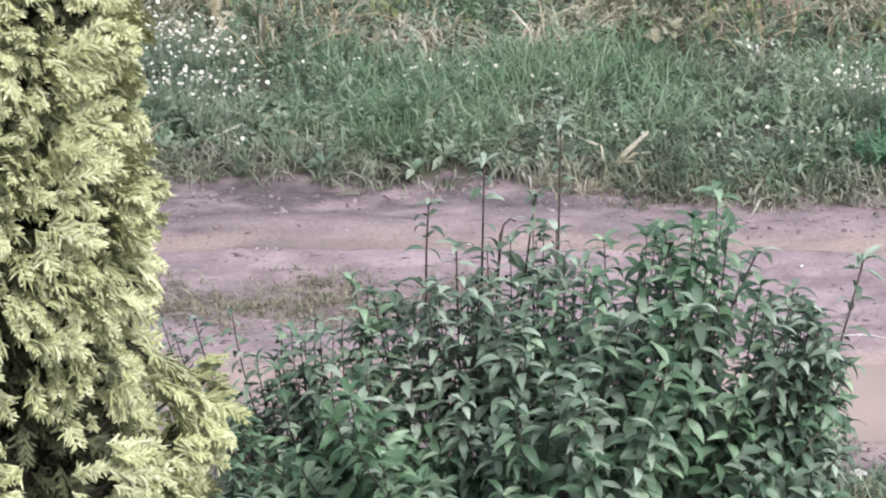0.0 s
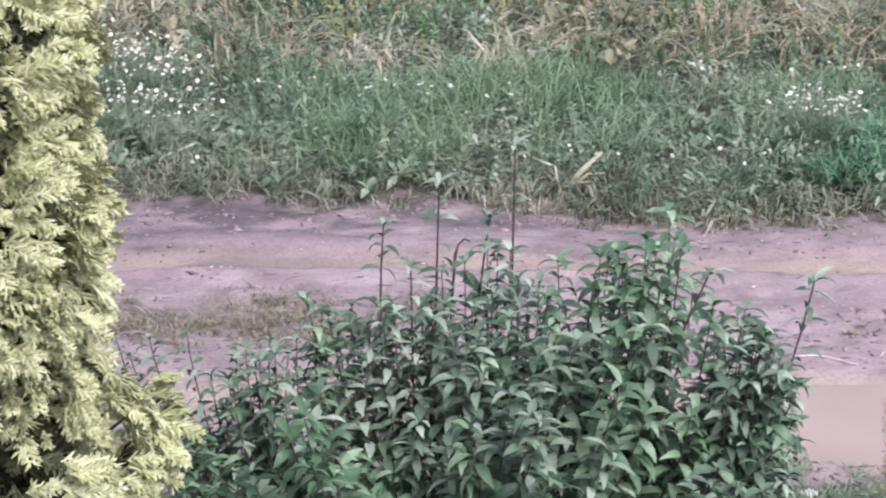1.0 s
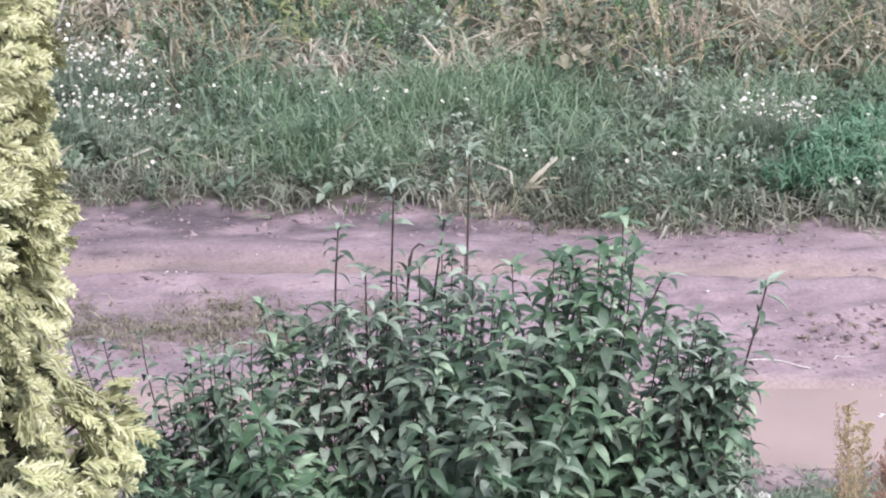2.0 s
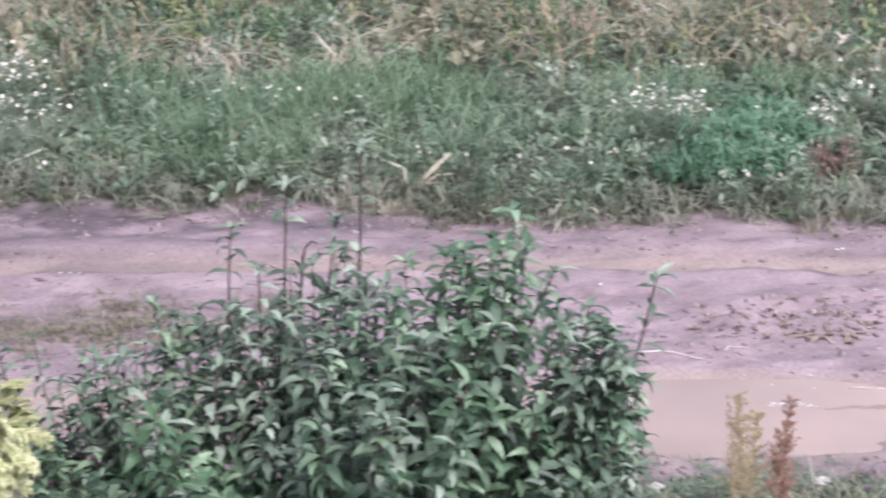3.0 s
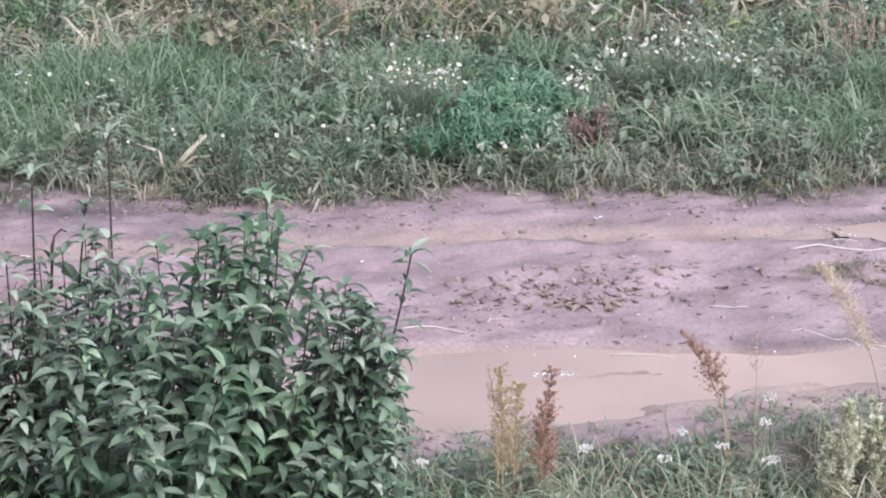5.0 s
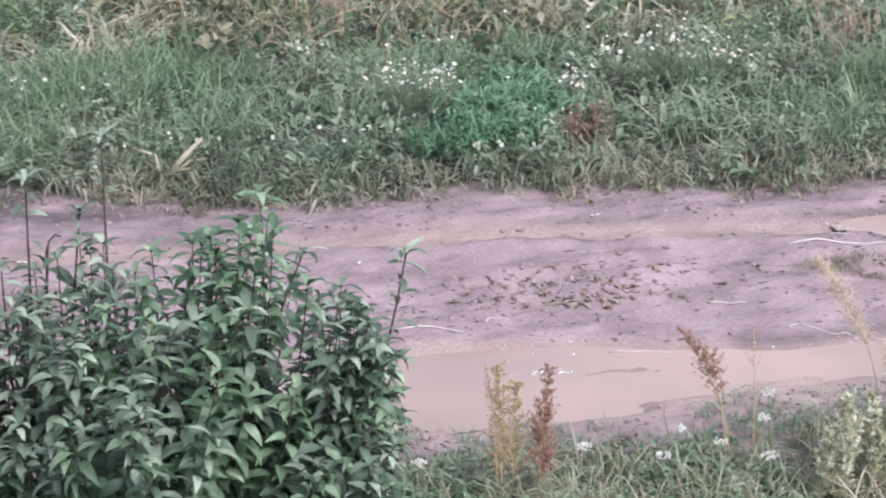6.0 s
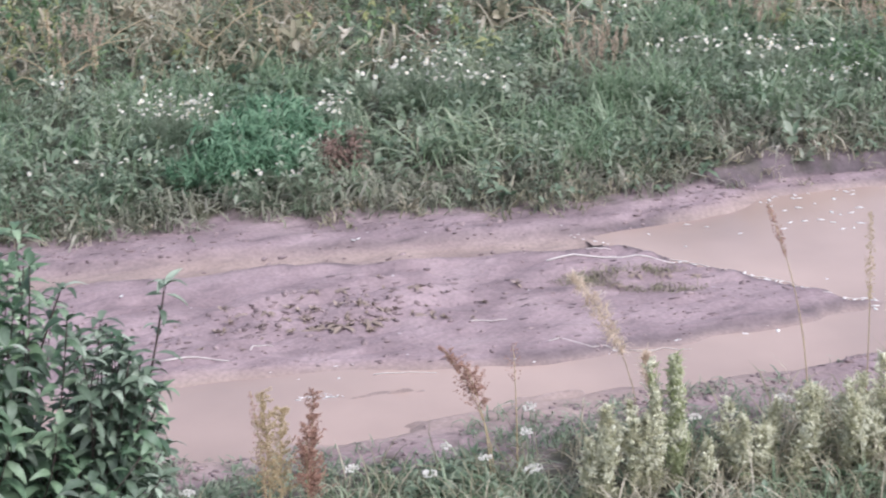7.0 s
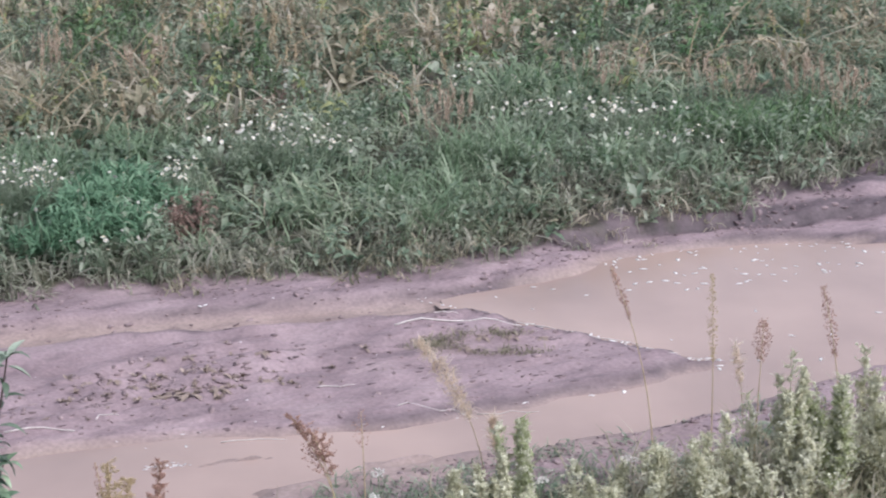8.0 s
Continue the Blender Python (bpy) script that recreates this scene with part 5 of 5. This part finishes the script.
def litter():
    rng = np.random.default_rng(53)
    leaves = []
    for _ in range(4):
        me = raw_mesh("leaf", *broad_leaf(rng, 1.0, 0.3, 0.3, 0.5))
        me.materials.append(OLIVE)
        leaves.append(me)
    # straw sticks; strands by the puddle stand for foam lines and wet sheen
    for row in ((1.95, 9.34, 0.33, -18, 0.04, 0.0055), (3.46, 9.4, 0.2, 5, 0.01), (4.22, 10.07, 0.38, -10, 0.02, 0.007), (4.54, 9.98, 0.34, -22, 0.02, 0.006), (4.36, 10.17, 0.14, 0, 0.01), (2.89, 8.97, 0.3, -15, 0.02), (3.8, 8.96, 0.34, -22, 0.02), (4.15, 8.85, 0.3, -16, 0.01), (4.78, 9.92, 0.25, -50, 0.02), (4.93, 9.74, 0.2, -50, 0.01), (5.08, 9.56, 0.3, -50, 0.02), (5.2, 9.37, 0.22, -55, 0.01), (5.32, 9.17, 0.22, -12, 0.01), (2.3, 9.42, 0.12, 8, 0.01)):
        stick(rng, *row)
    for row in ((2.66, 9.56, 0.1), (2.74, 9.52, 0.09), (2.6, 9.6, 0.08), (2.88, 9.52, 0.08), (2.3, 9.85, 0.06), (2.42, 9.8, 0.06), (3.22, 9.88, 0.06), (2.86, 9.98, 0.06), (2.5, 9.75, 0.05), (3.0, 9.6, 0.05), (2.9, 9.75, 0.05), (3.15, 9.55, 0.05), (2.72, 10.0, 0.05), (4.4, 9.75, 0.07), (4.55, 9.7, 0.06), (4.7, 9.65, 0.06), (4.25, 9.65, 0.05)):
        low_weed(rng, *row, leaves)
    n = 60
    q = np.stack([rng.normal(2.75, 0.42, n), rng.normal(9.72, 0.16, n)], 1)
    p = np.column_stack([q, height(q[:, 0], q[:, 1])])
    sow("mud_herbs", [rosette(rng, 8, 1.0, 0.3) for _ in range(4)], p, rng.uniform(0.02, 0.055, n), rng, OLIVE, "tiny dull herbs trodden into the mud ridge", "herbs", 0.1)
    lumps = [lump(rng) for _ in range(6)]
    p = sown(rng, -2.5, 7, 8.1, 11.6, 8000, lambda x, y: (shore(x, y) < -0.04) * np.clip(0.25 + 0.6 * rough(x, y * 1.5, 0.5, 3, 101) + 0.4 * np.exp(-(((y - 9.7) / 0.35) ** 2)), 0, 1))
    sow("mud_clods", lumps, p, rng.uniform(0.003, 0.013, len(p)) * np.where(rng.uniform(0, 1, len(p)) < 0.08, 1.9, 1.0), rng, CLOD, "small clods of dried mud on the road", "clods", 0.3)
    n = 240
    q = np.stack([rng.normal(2.8, 0.45, n), rng.normal(9.75, 0.17, n)], 1)
    p = np.stack([q[:, 0], q[:, 1], height(q[:, 0], q[:, 1])], 1)
    sow("ridge_clods", lumps, p, rng.uniform(0.006, 0.02, n), rng, CLOD, "clods of trodden mud between the ruts", "clods", 0.3)
    # flat dark flakes: mud bits, and stand-ins for shadowed edges of the tracks
    flat = [(v * np.array([2.2, 0.9, 0.5]), c, s) for v, c, s in lumps]
    p = sown(rng, -2.6, 7.5, 8.3, 11.5, 2600, lambda x, y: (shore(x, y) < -0.05) * (np.abs(y - high_rut(x)) > 0.12) * thick(x, y * 1.5, 107) ** 2)
    me = strewn("crust_flakes", flat, rng.integers(0, len(flat), len(p)), np.stack([np.eye(3)] * len(p)) * rng.uniform(0.004, 0.013, len(p))[:, None, None], p)
    tagged(part("crust_flakes", me, CRUST_SHADE), "dark mud flakes that also stand in for shadowed edges along the tracks", "clods", kind="stuff")
    p = sown(rng, -2.6, 7.5, 10.4, 11.9, 5600, lambda x, y: (shore(x, y) < -0.04) * np.exp(-(((y - far_edge(x) + 0.16) / 0.19) ** 2)) * thick(x, y, 105))
    sow("bank_clods", lumps, p, rng.uniform(0.004, 0.015, len(p)) * np.where(rng.uniform(0, 1, len(p)) < 0.15, 1.9, 1.0), rng, CLOD, "crumbled mud along the far bank", "clods", 0.4)
    p = sown(rng, 4.9, 8.4, 10.7, 11.9, 5200, lambda x, y: (shore(x, y) < -0.04) * np.clip((y - cut_foot(x) + 0.1) / 0.1, 0, 1) * np.clip((far_edge(x) + 0.1 - y) / 0.1, 0, 1) * thick(x, y, 109))
    sow("bank_crumbs", lumps, p, rng.uniform(0.006, 0.024, len(p)), rng, CRUST_SHADE, "dark crumbs of wet soil on the cut bank", "clods", 0.4)
    p = sown(rng, 1.2, 6.6, 7.8, 8.7, 3000, lambda x, y: (shore(x, y) < -0.05) * np.exp(-(((y - near_edge(x) - 0.22) / 0.2) ** 2)) * thick(x, y, 106))
    sow("verge_clods", lumps, p, rng.uniform(0.004, 0.019, len(p)), rng, CLOD, "crumbled mud along the near verge", "clods", 0.4)
    # thin grass between the ruts
    thin = [tuft(rng, 7, 0.09, 0.006, 0.8, 0.8) for _ in range(4)]
    p = sown(rng, -2.6, 0.6, 9.2, 10.6, 4300, lambda x, y: np.clip(1 - ((y - 9.95) / 0.42) ** 2, 0, 1) * np.where(x < 0.2, 0.9, 0.0) * np.clip(0.55 + rough(x * 0.6, y, 0.3, 3, 114), 0.1, 1))
    sow("centre_grass", thin, p, rng.uniform(0.5, 1.1, len(p)), rng, MUD_GRASS, "thin dull grass between the wheel ruts", "grass", 0.3)
    p = sown(rng, 3.8, 5.2, 9.2, 10.1, 4200, lambda x, y: (shore(x, y) < -0.01) * np.clip(1.3 - ((x - 4.52) / 0.5) ** 2 - ((y - 9.66 + 0.3 * (x - 4.5)) / 0.15) ** 2, 0, 1) * np.clip(0.6 + 1.2 * rough(x * 0.6, y, 0.2, 3, 112), 0, 1))
    sow("spit_grass", thin, p, rng.uniform(0.4, 0.9, len(p)), rng, MUD_GRASS, "short olive grass on the mud spit by the puddle", "grass", 0.3)
    p = sown(rng, 4.66, 5.2, 9.2, 10.1, 3000, lambda x, y: np.exp(-(((y - puddle_near(x) + 0.035) / 0.025) ** 2)) * np.clip(0.6 + rough(x, y, 0.2, 2, 113), 0, 1))
    sow("shore_crumbs", lumps, p, rng.uniform(0.005, 0.016, len(p)), rng, CRUST_SHADE, "dark wet crumbs of mud along the puddle's edge", "clods", 0.3)
    p = sown(rng, 1.2, 6.6, 7.9, 8.6, 2600, lambda x, y: (shore(x, y) < -0.02) * np.clip(1 - (y - near_edge(x)) / 0.42, 0, 1) ** 1.5 * thick(x, y, 108))
    sow("shore_grass", thin, p, rng.uniform(0.4, 1.1, len(p)), rng, HERB_LEAF, "sparse thin grass creeping over the near mud", "grass", 0.3)
    # foam flecks on the puddle and its edges
    x, y = rng.uniform(4.6, 7.6, 900), rng.uniform(8.9, 10.9, 900)
    d = shore(x, y)
    keep = (d > 0.01) & (rng.uniform(0, 1, 900) < np.where((x > 5.6) & (y > 10.1), 0.45, 0.03) + 0.35 * (d < 0.08))
    x, y = x[keep], y[keep]
    flecks = [(v * np.array([1, 0.6, 0.25]), c, s) for v, c, s in lumps]
    fx, fy = rng.normal(2.45, 0.08, 22), rng.normal(8.84, 0.02, 22)
    sx = np.concatenate([rng.uniform(4.3, 5.5, 46), rng.uniform(1.8, 5.0, 12)])
    sy = np.where(np.arange(58) < 46, puddle_near(sx) + rng.normal(0.0, 0.03, 58), low_rut(sx) + low_rut_half(sx) + rng.normal(0.0, 0.03, 58))
    fx, fy = np.concatenate([fx, sx]), np.concatenate([fy, sy])
    q = np.stack([np.concatenate([x, fx]), np.concatenate([y, fy]), np.maximum(WATER_LEVEL, height(np.concatenate([x, fx]), np.concatenate([y, fy]))) + 0.002], 1)
    sow("foam_flecks", flecks, q, rng.uniform(0.005, 0.014, len(q)) * np.where(q[:, 0] > 4.6, 1.5, 1.0), rng, FOAM, "white foam flecks floating on the puddle", "foam", 0.0)
    # pale chips on the mud
    p = sown(rng, -1.5, 6, 8.6, 11.2, 70, lambda x, y: (shore(x, y) < -0.03) * 1.0)
    q = np.array([(-1.04, 10.76), (-0.99, 10.77), (-0.94, 10.75), (0.05, 10.87), (0.08, 10.86), (3.13, 10.72), (3.16, 10.73), (1.77, 10.29)])
    p = np.concatenate([p, np.column_stack([q, height(q[:, 0], q[:, 1]) + 0.006])])
    sow("pale_chips", flecks, p, np.where(np.arange(len(p)) < len(p) - 8, rng.uniform(0.004, 0.009, len(p)), 0.016), rng, FOAM, "white chips and petals scattered on the mud", "chips", 0.0)


litter()
